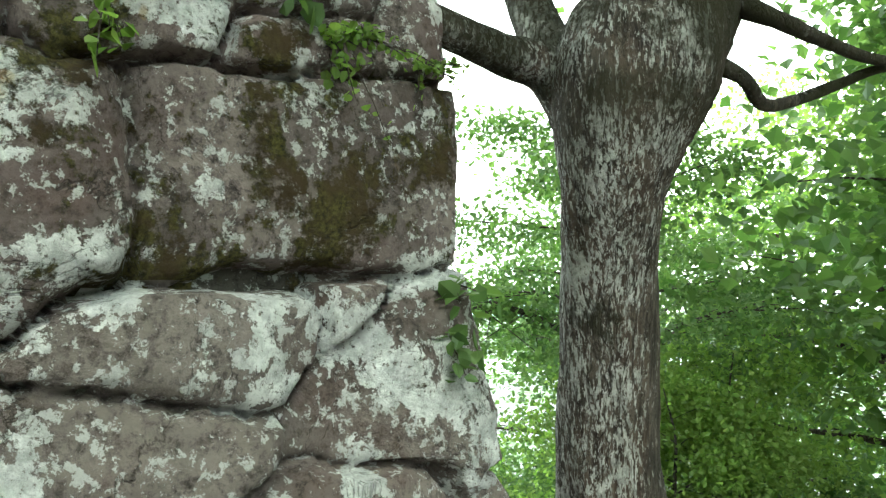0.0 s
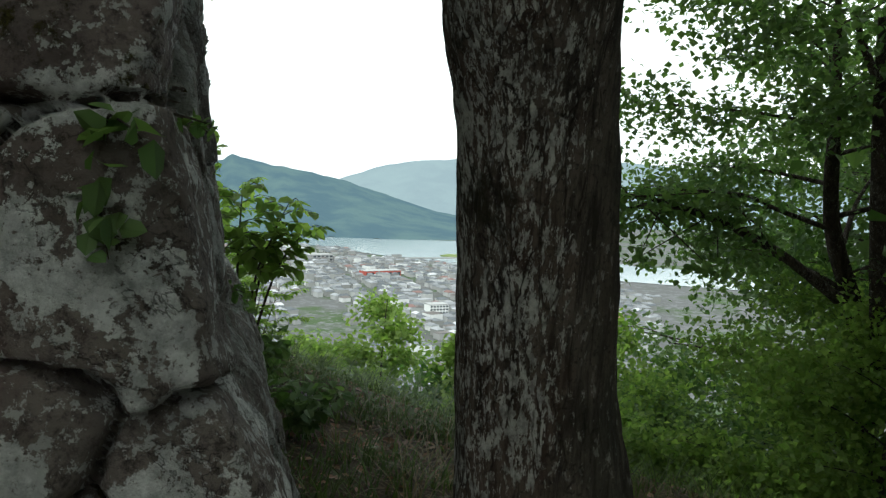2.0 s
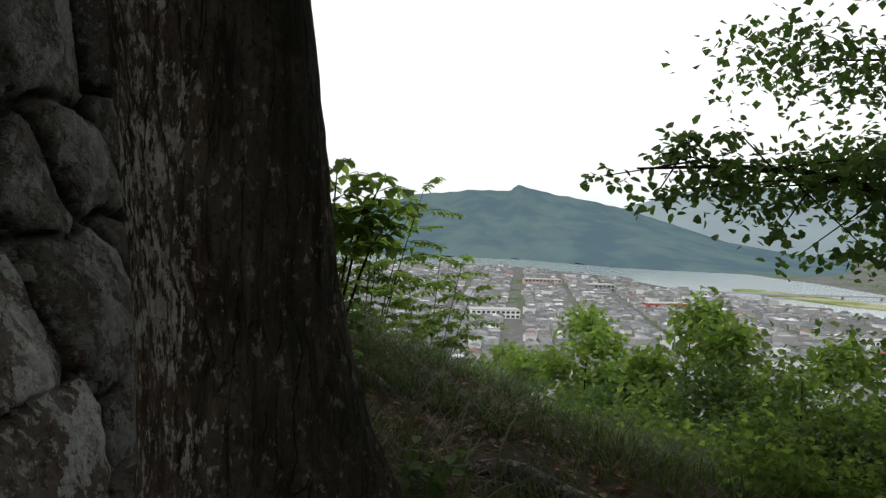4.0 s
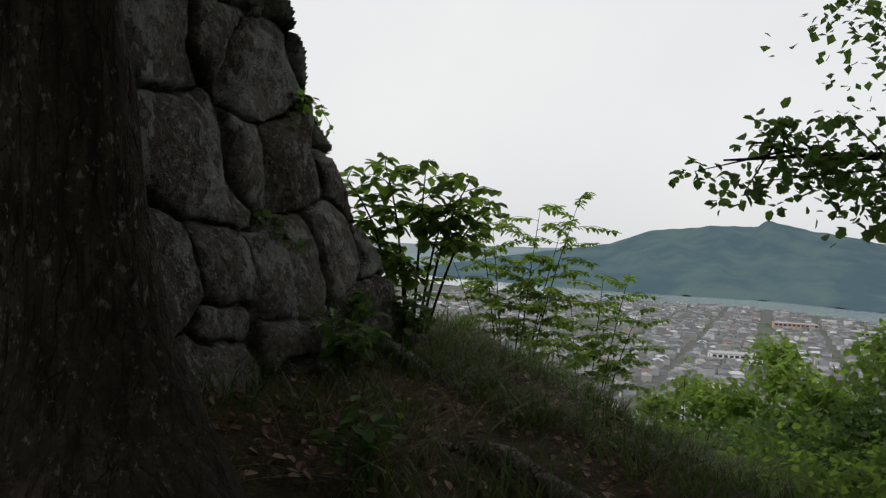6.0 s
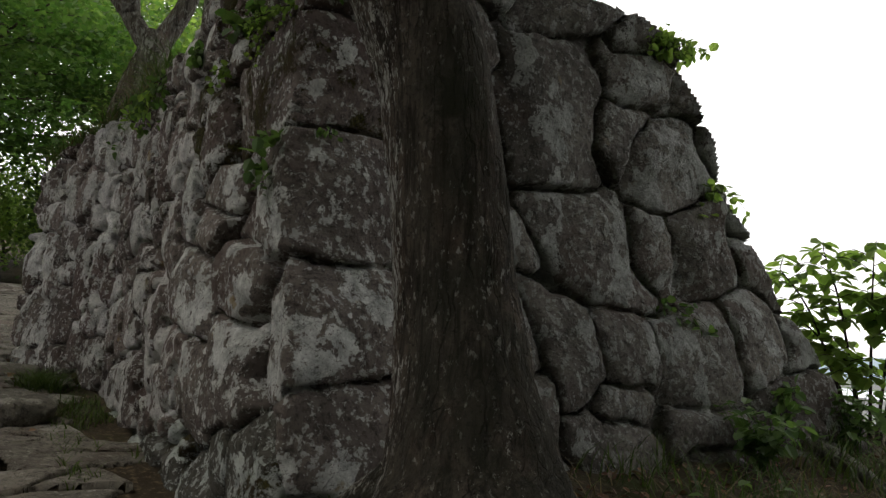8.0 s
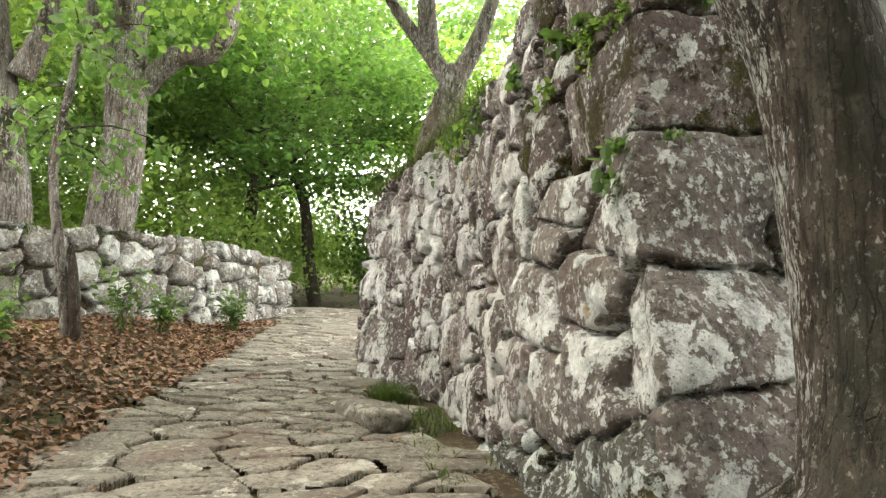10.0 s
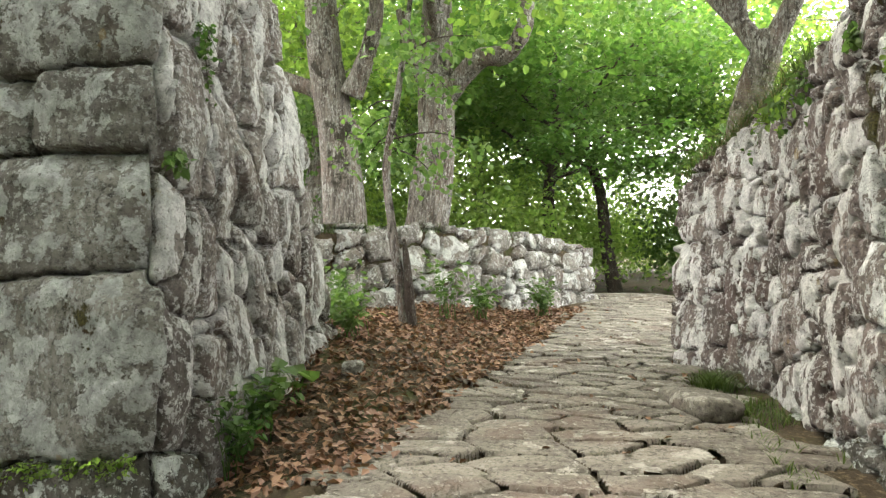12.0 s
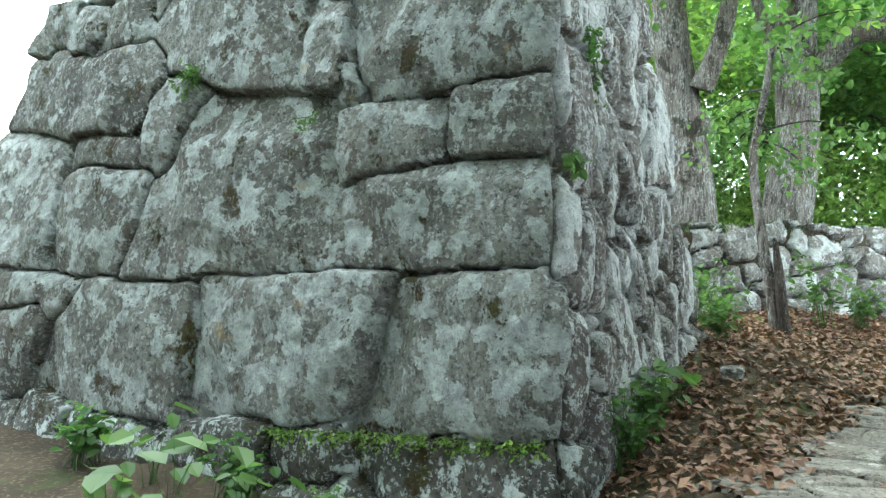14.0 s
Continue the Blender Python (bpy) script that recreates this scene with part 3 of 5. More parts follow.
def build_wall_two():
    body = prism("wall_2", [(-0.72, -3.62), (-3.6, -3.62), (-3.6, -9.6), (-0.72, -9.8)],
                 [(-1.05, -3.95), (-2.5, -3.95), (-2.5, -8.0), (-1.05, -8.1)], -1.2, 2.9, MAT_FOOT)
    tagged(body, "tall grey dry-stone wall end across the path", "stone wall", kind="structure")
    rng = random.Random(8)
    groups = fill_boxes([(q[0] + 0.08, *q[1:]) for q in W2 + W2_END], 0.0, 6.8, -1.0, 3.3, (0.22, 0.45), (0.16, 0.3), rng, 0.06, 2)
    groups = fill_boxes(groups, -3.6, -0.05, -0.6, 3.3, (0.09, 0.21), (0.20, 0.46), rng, 0.08, 4)
    S, Z = sheet_grid(-3.5, 6.8, -0.95, 3.1, 0.017)
    keep = (S > -3.1 + 0.46 * np.maximum(Z, 0)) & (S < 6.95 - 0.62 * Z)
    place = corner_place(lambda z: -0.56 - 0.10 * z, lambda z: -3.39 - 0.12 * z, (-1, 0), (0, -1), (0, 1), (1, 0), None, 0.12)

    def material(s, z):
        return MAT_FOOT if z < -0.2 else MAT_END if s > 0.1 else MAT_FLANK

    stone_sheet(body, place, S, Z, groups, keep, material, 12, bulge=0.022, warp=0.04, joint=0.024, deep=0.17, rough=0.012)
    return body


wall_two = build_wall_two()

# wall three: the low wall under the trees
LOW = [(-9.4, -0.92), (-7.6, -1.95), (-6.2, -2.98), (-5.3, -3.75), (-4.7, -4.7), (-4.5, -6.5)]


def build_wall_three():
    pts = np.array(LOW)
    seg = np.sqrt((np.diff(pts, axis=0) ** 2).sum(1))
    cum = np.concatenate([[0], np.cumsum(seg)])
    L = cum[-1]

    def centre(s):
        return np.stack([np.interp(s, cum, pts[:, 0]), np.interp(s, cum, pts[:, 1])], -1)

    def place(S, Z, out):
        c = centre(S)
        t = centre(S + 0.15) - centre(S - 0.15)
        t = t / (np.linalg.norm(t, axis=-1, keepdims=True) + 1e-9)
        n = np.stack([-t[..., 1], t[..., 0]], -1)
        foot = np.interp(S, cum, [1.0, 0.85, 0.65, 0.42, 0.35, 0.35]) - 0.25
        p = c + (out - 0.12 * Z)[..., None] * n
        return np.concatenate([p, (foot + Z)[..., None]], -1)

    S, Z = sheet_grid(0.0, L, 0.0, 1.62, 0.026)
    high = np.interp(S, cum, [1.0, 1.22, 1.34, 1.46, 1.5, 1.5])
    keep = Z < high + 0.05 * lump(S * 2.4, 0 * S, 0 * S + 7)
    rng = random.Random(21)
    groups = fill_boxes([], -0.1, L, 0.0, 1.6, (0.14, 0.3), (0.11, 0.22), rng, 0.07, 4)
    inner = [place(np.array([[s]]), np.array([[0.0]]), np.array([[-0.08]]))[0, 0] for s in cum]
    front = [(p[0], p[1]) for p in inner]
    back = [(-9.9, -1.6), (-8.3, -2.7), (-7.0, -3.7), (-6.3, -4.4), (-5.9, -5.2), (-5.8, -6.5)]
    heights = [1.60, 1.70, 1.64, 1.52, 1.48, 1.46]
    lean = [(p[0] * 0.88 + b[0] * 0.12, p[1] * 0.88 + b[1] * 0.12) for p, b in zip(front, back)]
    body = prism("wall_3", front + back[::-1], lean + back[::-1], 0.0, heights + heights[::-1], MAT_EARTH)
    tagged(body, "low pale dry-stone retaining wall with earth behind", "stone wall", kind="structure")
    stone_sheet(body, place, S, Z, groups, keep, MAT_PALE, 31, warp=0.05, bulge=0.03, joint=0.034, deep=0.17, rough=0.014, chip=1.5)
    return body


wall_three = build_wall_three()


# flagstone path ---------------------------------------------------------
def build_path():
    rng = random.Random(5)
    S, Z = sheet_grid(-11.5, 3.2, -1.5, 1.5, 0.015)
    groups = []
    have = []
    for _ in range(12000):
        s, z = rng.uniform(-12, 3.4), rng.uniform(-1.5, 1.5)
        f = (1.25 if s > -1.8 else 0.85) * rng.uniform(0.6, 1.35)
        if all(((s - a) / (0.19 * f)) ** 2 + ((z - b) / (0.40 * f)) ** 2 > 1 for a, b in have):
            have.append((s, z))
            groups.append(((s, z),))
    groups = [g for g in groups if abs(g[0][1]) < path_half(g[0][0]) + 0.35]
    edge = [abs(g[0][1]) > path_half(g[0][0]) for g in groups]

    def place(S, Z, out):
        y = path_mid(S) + Z
        return np.stack([S, y, ground_z(S, y) + 0.022 + out], -1)

    base = mesh_object("path", [(-0.1, -1.7, -0.6), (0.1, -1.7, -0.6), (0.1, -1.5, -0.6), (-0.1, -1.5, -0.6)], [(0, 1, 2, 3)], MAT_EARTH)
    tagged(base, "rough flagstone path climbing between the walls", "path", kind="structure")
    skip = {i for i, e in enumerate(edge) if e}
    stone_sheet(base, place, S, Z, groups, S < 99, MAT_FLAG, 41, warp=0.03, joint=0.016, deep=0.08, bulge=0.012, sq=2.0, rough=0.003, crisp=7.0, name="flagstone", skip=skip, dome=0.1, chip=0.25, open_joint=0.008)
    return base


path = build_path()


# the tree at the corner -------------------------------------------------
def tube(points, radii, sides=10, knots=None, rough=0.0, seed=0, cap=True):
    """A tapering limb along a smooth line: its points and faces."""
    pts = [Vector(p) for p in points]
    line, rad = [], []
    steps = knots or 4
    for i in range(len(pts) - 1):
        p0, p1, p2, p3 = pts[max(i - 1, 0)], pts[i], pts[i + 1], pts[min(i + 2, len(pts) - 1)]
        for k in range(steps):
            t = k / steps
            line.append(0.5 * ((2 * p1) + (p2 - p0) * t + (2 * p0 - 5 * p1 + 4 * p2 - p3) * t * t + (3 * p1 - p0 - 3 * p2 + p3) * t ** 3))
            rad.append(radii[i] * (1 - t) + radii[i + 1] * t)
    line.append(pts[-1])
    rad.append(radii[-1])
    verts, faces = [], []
    side = Vector((1, 0.13, 0))
    for i, p in enumerate(line):
        d = (line[min(i + 1, len(line) - 1)] - line[max(i - 1, 0)]).normalized()
        side = (side - d * side.dot(d)).normalized()
        up = d.cross(side)
        for k in range(sides):
            a = 2 * math.pi * k / sides
            v = side * math.cos(a) + up * math.sin(a)
            r = rad[i]
            if rough:
                q = p + v * r
                r *= 1 + rough * noise.noise(Vector((q.x * 4 + seed, q.y * 4, q.z * 1.3))) + rough * 0.5 * noise.noise(Vector((q.x * 16 + seed, q.y * 16, q.z * 3))) + rough * 0.35 * noise.noise(Vector((q.x * 48 + seed, q.y * 48, q.z * 7)))
            verts.append(tuple(p + v * r))
    n = len(line)
    for i in range(n - 1):
        for k in range(sides):
            a, b = i * sides + k, i * sides + (k + 1) % sides
            faces.append((a, b, b + sides, a + sides))
    if cap:
        faces.append(tuple(range(sides))[::-1])
        faces.append(tuple(range((n - 1) * sides, n * sides)))
    return verts, faces


def joined(pieces):
    verts, faces = [], []
    for v, f in pieces:
        n = len(verts)
        verts += v
        faces += [tuple(i + n for i in q) for q in f]
    return verts, faces


def build_corner_tree():
    tree = new("tree")
    tagged(tree, "old tree with flaking grey bark leaning by the wall corner", "tree")
    v, f = tube([(1.04, 0.31, -0.55), (1.0, 0.20, -0.05), (0.945, 0.215, 0.25), (0.90, 0.215, 0.5), (0.855, 0.20, 0.8), (0.823, 0.165, 1.15), (0.785, 0.115, 1.5), (0.735, 0.045, 1.75), (0.76, 0.0, 1.98), (0.83, -0.04, 2.2), (1.02, -0.1, 2.5), (1.25, -0.15, 3.0), (1.5, 0.1, 4.2)],
                [0.52, 0.41, 0.30, 0.243, 0.216, 0.203, 0.198, 0.206, 0.25, 0.285, 0.235, 0.19, 0.10], 84, 20, 0.085, 3)
    # the bole is broader along the wall than across it
    line = np.interp([p[2] for p in v], [-0.55, 0.25, 0.8, 1.5, 1.75, 2.2], [0.31, 0.215, 0.20, 0.115, 0.045, -0.04])
    squeeze = np.interp([p[2] for p in v], [-0.3, 0.3, 1.7, 2.1], [0.9, 0.8, 0.8, 1.0])
    v = [(x, c + (y - c) * k - 0.16 * (1 - k), z) for (x, y, z), c, k in zip(v, line, squeeze)]
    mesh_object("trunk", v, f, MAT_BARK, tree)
    for k, (pts, r) in enumerate([
        ([(0.76, 0.12, 1.98), (0.62, 0.2, 2.18), (0.42, 0.25, 2.22), (0.1, 0.3, 2.3), (-0.3, 0.5, 2.6)], [0.12, 0.085, 0.07, 0.06, 0.03]),
        ([(0.74, 0.15, 2.05), (0.68, 0.3, 2.4), (0.72, 0.5, 2.9), (0.6, 0.8, 3.8)], [0.13, 0.09, 0.075, 0.04]),
        ([(1.0, -0.1, 2.25), (1.06, -0.29, 2.13), (1.2, -0.3, 2.05), (1.33, -0.35, 2.07), (1.47, -0.45, 2.13), (1.6, -0.58, 2.19), (1.92, -0.82, 2.23)], [0.05, 0.026, 0.024, 0.022, 0.02, 0.017, 0.01]),
        ([(1.1, -0.12, 2.5), (1.11, -0.4, 2.31), (1.32, -0.46, 2.27), (1.55, -0.6, 2.2), (1.91, -0.83, 2.25)], [0.06, 0.03, 0.026, 0.02, 0.01]),
    ]):
        v, f = tube(pts, r, 18, 8, 0.1, k)
        mesh_object("limb", v, f, MAT_BARK, tree)
    for k, (pts, r) in enumerate([
        ([(0.95, 0.1, 0.15), (1.2, -0.1, -0.12), (1.55, -0.25, -0.33), (2.0, -0.35, -0.5)], [0.16, 0.11, 0.07, 0.03]),
        ([(0.98, 0.3, 0.1), (1.2, 0.6, -0.1), (1.35, 1.0, -0.16), (1.5, 1.6, -0.27)], [0.15, 0.09, 0.06, 0.03]),
        ([(0.75, 0.1, 0.12), (0.6, -0.2, -0.1), (0.5, -0.5, -0.3)], [0.16, 0.1, 0.04]),
    ]):
        v, f = tube(pts, r, 14, 8, 0.15, k + 9)
        mesh_object("root", v, f, MAT_BARK, tree)
    return tree


corner_tree = build_corner_tree()


FAR = Matrix.Rotation(radians(-4.0), 4, "Z")


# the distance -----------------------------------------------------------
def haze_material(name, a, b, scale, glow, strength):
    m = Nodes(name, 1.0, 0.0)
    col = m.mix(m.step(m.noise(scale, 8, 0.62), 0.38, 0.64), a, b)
    # air haze is painted in as a bluish glow of the surface
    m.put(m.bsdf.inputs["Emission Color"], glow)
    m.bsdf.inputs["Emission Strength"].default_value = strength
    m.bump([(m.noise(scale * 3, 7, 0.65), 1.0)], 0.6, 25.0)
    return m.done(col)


MAT_MOUNTAIN = haze_material("hazed_wooded_mountain", (0.018, 0.032, 0.026), (0.045, 0.066, 0.042), 0.006, (0.22, 0.34, 0.48), 0.31)
MAT_RIDGE = haze_material("hazed_far_ridge", (0.03, 0.05, 0.05), (0.05, 0.075, 0.07), 0.003, (0.42, 0.49, 0.57), 0.50)


def build_mountain(name, label, azimuth, slope, foot, crest, material, seed, rough):
    n, k = 260, 46
    a = np.linspace(azimuth[0], azimuth[-1], n)
    top = np.interp(a, azimuth, slope) * crest + 1.0
    base = np.interp(a, *foot) if isinstance(foot, tuple) else np.full(n, float(foot))
    T = np.linspace(0, 1, k)
    A, K = np.meshgrid(a, T, indexing="ij")
    Y = base[:, None] * (1 - K) + crest * K
    X = A * Y
    folds = 1 - np.abs(lump(A * 17 + seed, K * 1.6, 0 * A)) * 0.9
    rise = K ** 0.85 * (0.72 + 0.28 * folds) + 0.05 * lump(A * 46, K * 5, 0 * A + seed)
    rise = np.clip(rise, 0, None) * (1 - K ** 6) + K ** 6 * (1 + rough * lump(A * 60, 0 * A, 0 * A + seed))
    Z = -119 + (top[:, None] + 119) * rise
    V = np.concatenate([np.stack([X, Y, Z], -1), np.stack([X[:, -1:] * 1.15, Y[:, -1:] * 1.15, Z[:, -1:] * 0 - 119], -1)], 1)
    k += 1
    idx = np.arange(n * k).reshape(n, k)
    f = np.stack([idx[:-1, :-1], idx[1:, :-1], idx[1:, 1:], idx[:-1, 1:]], -1).reshape(-1, 4)
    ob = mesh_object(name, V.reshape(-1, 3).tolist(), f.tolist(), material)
    ob.matrix_basis = FAR
    return tagged(ob, label, "mountain", kind="structure")


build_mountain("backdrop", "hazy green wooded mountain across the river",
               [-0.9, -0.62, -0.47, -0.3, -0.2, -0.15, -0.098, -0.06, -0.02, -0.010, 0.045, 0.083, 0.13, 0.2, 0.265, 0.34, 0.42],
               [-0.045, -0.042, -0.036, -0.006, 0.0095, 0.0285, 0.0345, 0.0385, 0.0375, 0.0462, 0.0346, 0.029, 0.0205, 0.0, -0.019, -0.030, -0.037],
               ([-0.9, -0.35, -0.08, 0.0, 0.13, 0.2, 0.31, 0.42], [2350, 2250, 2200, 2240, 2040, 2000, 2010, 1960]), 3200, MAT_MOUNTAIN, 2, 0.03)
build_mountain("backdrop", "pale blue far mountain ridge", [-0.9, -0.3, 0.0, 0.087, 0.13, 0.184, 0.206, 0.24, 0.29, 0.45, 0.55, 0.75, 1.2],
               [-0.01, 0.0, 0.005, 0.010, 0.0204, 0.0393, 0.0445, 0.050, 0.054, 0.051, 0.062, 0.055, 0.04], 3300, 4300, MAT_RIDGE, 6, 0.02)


def build_river():
    near = [(-2200, 2300), (-900, 1950), (-387, 1777), (-34, 1876), (217, 1657), (238, 1555), (300, 1400), (394, 1233), (508, 1082), (589, 1015), (800, 850), (1300, 600)]
    far = [(-2200, 2600), (-900, 2350), (-456, 2150), (-11, 2230), (264, 2030), (400, 2000), (580, 1990), (660, 1750), (700, 1500), (743, 1283), (1000, 1050), (1700, 800)]
    verts, faces = [], []
    for (a, b), (c, d) in zip(near, far):
        for t in np.linspace(0, 1, 5):
            verts.append((a + (c - a) * t, b + (d - b) * t, -117.2))
    for i in range(len(near) - 1):
        for k in range(4):
            q = i * 5 + k
            faces.append((q, q + 5, q + 6, q + 1))
    m = Nodes("river_water", 0.12, 0.5)
    m.bump([(m.noise(0.4, 4), 1.0)], 0.15, 0.3)
    m.done((0.30, 0.34, 0.35))
    ob = mesh_object("water", verts, faces, m.mat)
    ob.matrix_basis = FAR
    tagged(ob, "pale grey river winding past the town", "river", kind="structure")
    # a sandy bank of fields within the river
    isle = [(430, 1500), (520, 1420), (600, 1260), (600, 1180), (520, 1240), (440, 1370), (400, 1460)]
    f = Nodes("river_meadow", 1.0, 0.0)
    f.done(f.mix(f.step(f.noise(0.02, 5), 0.4, 0.6), (0.16, 0.2, 0.08), (0.3, 0.3, 0.2)))
    isle_ob = prism("ground_isle", isle, isle, -119, -115.5, f.mat)
    isle_ob.matrix_basis = FAR
    tagged(isle_ob, "flat green meadow on the river bank", "meadow", kind="structure")


build_river()


def hazed_ramp_material(name, stops):
    m = Nodes(name, 0.8, 0.2)
    ramp = m.nt.nodes.new("ShaderNodeValToRGB")
    ramp.color_ramp.interpolation = "CONSTANT"
    while len(ramp.color_ramp.elements) < len(stops):
        ramp.color_ramp.elements.new(0.5)
    for e, (p, c) in zip(ramp.color_ramp.elements, stops):
        e.position, e.color = p, (*c, 1)
    m.nt.links.new(m.island(), ramp.inputs[0])
    # faint pale glow on every house imitates the haze over the town
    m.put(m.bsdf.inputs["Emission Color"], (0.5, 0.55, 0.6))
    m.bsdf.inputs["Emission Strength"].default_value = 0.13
    return m.done(ramp.outputs[0])


MAT_ROOFS = hazed_ramp_material("hazed_town_roof", [(0, (0.06, 0.063, 0.07)), (0.3, (0.11, 0.113, 0.12)), (0.55, (0.17, 0.17, 0.18)), (0.75, (0.09, 0.07, 0.06)), (0.83, (0.24, 0.24, 0.25)), (0.93, (0.15, 0.07, 0.055)), (0.96, (0.42, 0.42, 0.44))])
MAT_HOUSES = hazed_ramp_material("hazed_town_plaster", [(0, (0.22, 0.21, 0.195)), (0.4, (0.32, 0.31, 0.3)), (0.7, (0.16, 0.15, 0.13)), (0.85, (0.55, 0.54, 0.53))])


def near_shore(x):
    return np.interp(x, [-900, -387, -34, 217, 238, 300, 394, 508, 589], [1950, 1777, 1876, 1657, 1555, 1400, 1233, 1082, 1015])


def build_town():
    rng = np.random.RandomState(3)
    wall_v, wall_f, roof_v, roof_f = [], [], [], []
    grid = []
    for gy in np.arange(330, 2100, 13.0):
        for gx in np.arange(-700, 520, 13.0):
            if abs(gx) < 0.62 * gy and gy < near_shore(gx) - 30 and (int(gx / 13) % 6) and (int(gy / 13) % 5):
                grid.append((gx, gy))
    for gx, gy in grid:
        if rng.rand() > 0.84 or noise.noise(Vector((gx * 0.006, gy * 0.006, 4))) > 0.42:
            continue
        x, y = gx + rng.uniform(-3, 3), gy + rng.uniform(-3, 3)
        w, d, h, r = rng.uniform(3.2, 5.8), rng.uniform(3.2, 5.5), rng.uniform(4.5, 7.0), rng.uniform(1.4, 2.6)
        flat = rng.rand() < 0.10
        if flat:
            w, d, h = w * rng.uniform(1, 2.2), d * 1.3, h * rng.uniform(1, 2.0)
        a = 0.35 + (0.06 * rng.randn()) + (math.pi / 2 if rng.rand() < 0.5 else 0)
        c, s = math.cos(a), math.sin(a)

        def at(u, v, z):
            return (x + u * c - v * s, y + u * s + v * c, z - 118.3)

        n = len(wall_v)
        wall_v += [at(u, v, z) for z in (0, h) for u, v in ((-w, -d), (w, -d), (w, d), (-w, d))]
        wall_f += [(n, n + 1, n + 5, n + 4), (n + 1, n + 2, n + 6, n + 5), (n + 2, n + 3, n + 7, n + 6), (n + 3, n, n + 4, n + 7), (n + 4, n + 5, n + 6, n + 7)]
        n = len(roof_v)
        e = 0.5
        if flat:
            roof_v += [at(u, v, z) for z in (h + 0.1, h + 0.6) for u, v in ((-w, -d), (w, -d), (w, d), (-w, d))]
            roof_f += [(n, n + 1, n + 5, n + 4), (n + 1, n + 2, n + 6, n + 5), (n + 2, n + 3, n + 7, n + 6), (n + 3, n, n + 4, n + 7), (n + 4, n + 5, n + 6, n + 7)]
        else:
            roof_v += [at(-w - e, -d - e, h), at(w + e, -d - e, h), at(w + e, d + e, h), at(-w - e, d + e, h), at(-w * 0.75, 0, h + r), at(w * 0.75, 0, h + r)]
            roof_f += [(n, n + 1, n + 5, n + 4), (n + 2, n + 3, n + 4, n + 5), (n + 1, n + 2, n + 5), (n + 3, n, n + 4), (n + 3, n + 2, n + 1, n)]
    town = tagged(new("town"), "dense grey-roofed houses of a riverside town", "town", kind="stuff")
    town.matrix_basis = FAR
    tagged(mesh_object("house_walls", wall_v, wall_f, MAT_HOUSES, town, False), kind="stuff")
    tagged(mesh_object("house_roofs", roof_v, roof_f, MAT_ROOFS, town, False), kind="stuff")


build_town()


def plain(name, colour, rough=0.85, spec=0.2, vary=0.12):
    m = Nodes(name, rough, spec)
    return m.done(m.mix(m.noise(3.0, 5), tuple(c * (1 - vary) for c in colour), tuple(min(c * (1 + vary), 1) for c in colour)))


MAT_SALMON = plain("salmon_render", (0.60, 0.36, 0.27))
MAT_RED = plain("red_cladding", (0.42, 0.10, 0.08))
MAT_WHITE = plain("white_render", (0.75, 0.75, 0.74))
MAT_PANE = plain("dark_pane", (0.05, 0.06, 0.07), 0.2, 0.5)
MAT_CONCRETE = plain("concrete", (0.36, 0.36, 0.36))


def box(x0, y0, z0, x1, y1, z1):
    v = [(x, y, z) for z in (z0, z1) for x, y in ((x0, y0), (x1, y0), (x1, y1), (x0, y1))]
    return v, [(3, 2, 1, 0), (4, 5, 6, 7), (0, 1, 5, 4), (1, 2, 6, 5), (2, 3, 7, 6), (3, 0, 4, 7)]


def build_block(label, x, y, turn, w, d, h, storeys, bays, wall, attic=None):
    b = tagged(new("building"), label, "building")
    b.matrix_basis = FAR @ pose(x, y, -118, 0, 0, turn)
    mesh_object("wall", *box(-w / 2, -d / 2, -1, w / 2, d / 2, h), wall, b, False)
    mesh_object("roof", *box(-w / 2 - 0.3, -d / 2 - 0.3, h, w / 2 + 0.3, d / 2 + 0.3, h + 0.7), MAT_CONCRETE, b, False)
    if attic:
        mesh_object("penthouse", *box(-w * 0.3, -d * 0.3, h + 0.7, w * 0.02, d * 0.3, h + 6.0), attic, b, False)
    first = None
    for i in range(storeys):
        for k in range(bays):
            cx = -w / 2 + w * (k + 0.5) / bays
            cz = h * (i + 0.5) / storeys
            if first is None:
                ww, hh = w / bays * 0.33, h / storeys * 0.28
                first = mesh_object("window", *box(-ww, -0.25, -hh, ww, 0.0, hh), MAT_PANE, b, False)
                o = first
            else:
                o = first.copy()
                scene.collection.objects.link(o)
                o.parent = b
            o.location = (cx, -d / 2 + 0.05, cz)


build_block("salmon-coloured block with a red rooftop storey", 314, 652, 20, 34, 20, 14, 4, 8, MAT_SALMON, MAT_RED)
build_block("salmon-coloured wing beside the taller block", 342, 634, 20, 24, 16, 16, 5, 6, MAT_SALMON)
build_block("white flat-roofed office block in the town", 190, 700, 10, 20, 14, 15, 5, 6, MAT_WHITE)
build_block("long white warehouse near the river", 372, 800, 15, 40, 16, 10, 2, 8, MAT_WHITE)
build_block("white hospital block with rows of windows", -112, 520, -14, 26, 14, 15, 5, 7, MAT_WHITE)
build_block("low cream hall with a broad roof", -30, 900, 15, 60, 24, 10, 2, 10, MAT_WHITE)
build_block("low red-roofed hall by the river", 205, 1080, 20, 60, 20, 9, 1, 8, MAT_RED)
build_block("pink low school building in the town", 40, 1400, 12, 70, 18, 10, 2, 10, MAT_SALMON)
build_block("blue-grey factory near the bank", 140, 1330, 15, 46, 24, 11, 2, 6, MAT_CONCRETE)


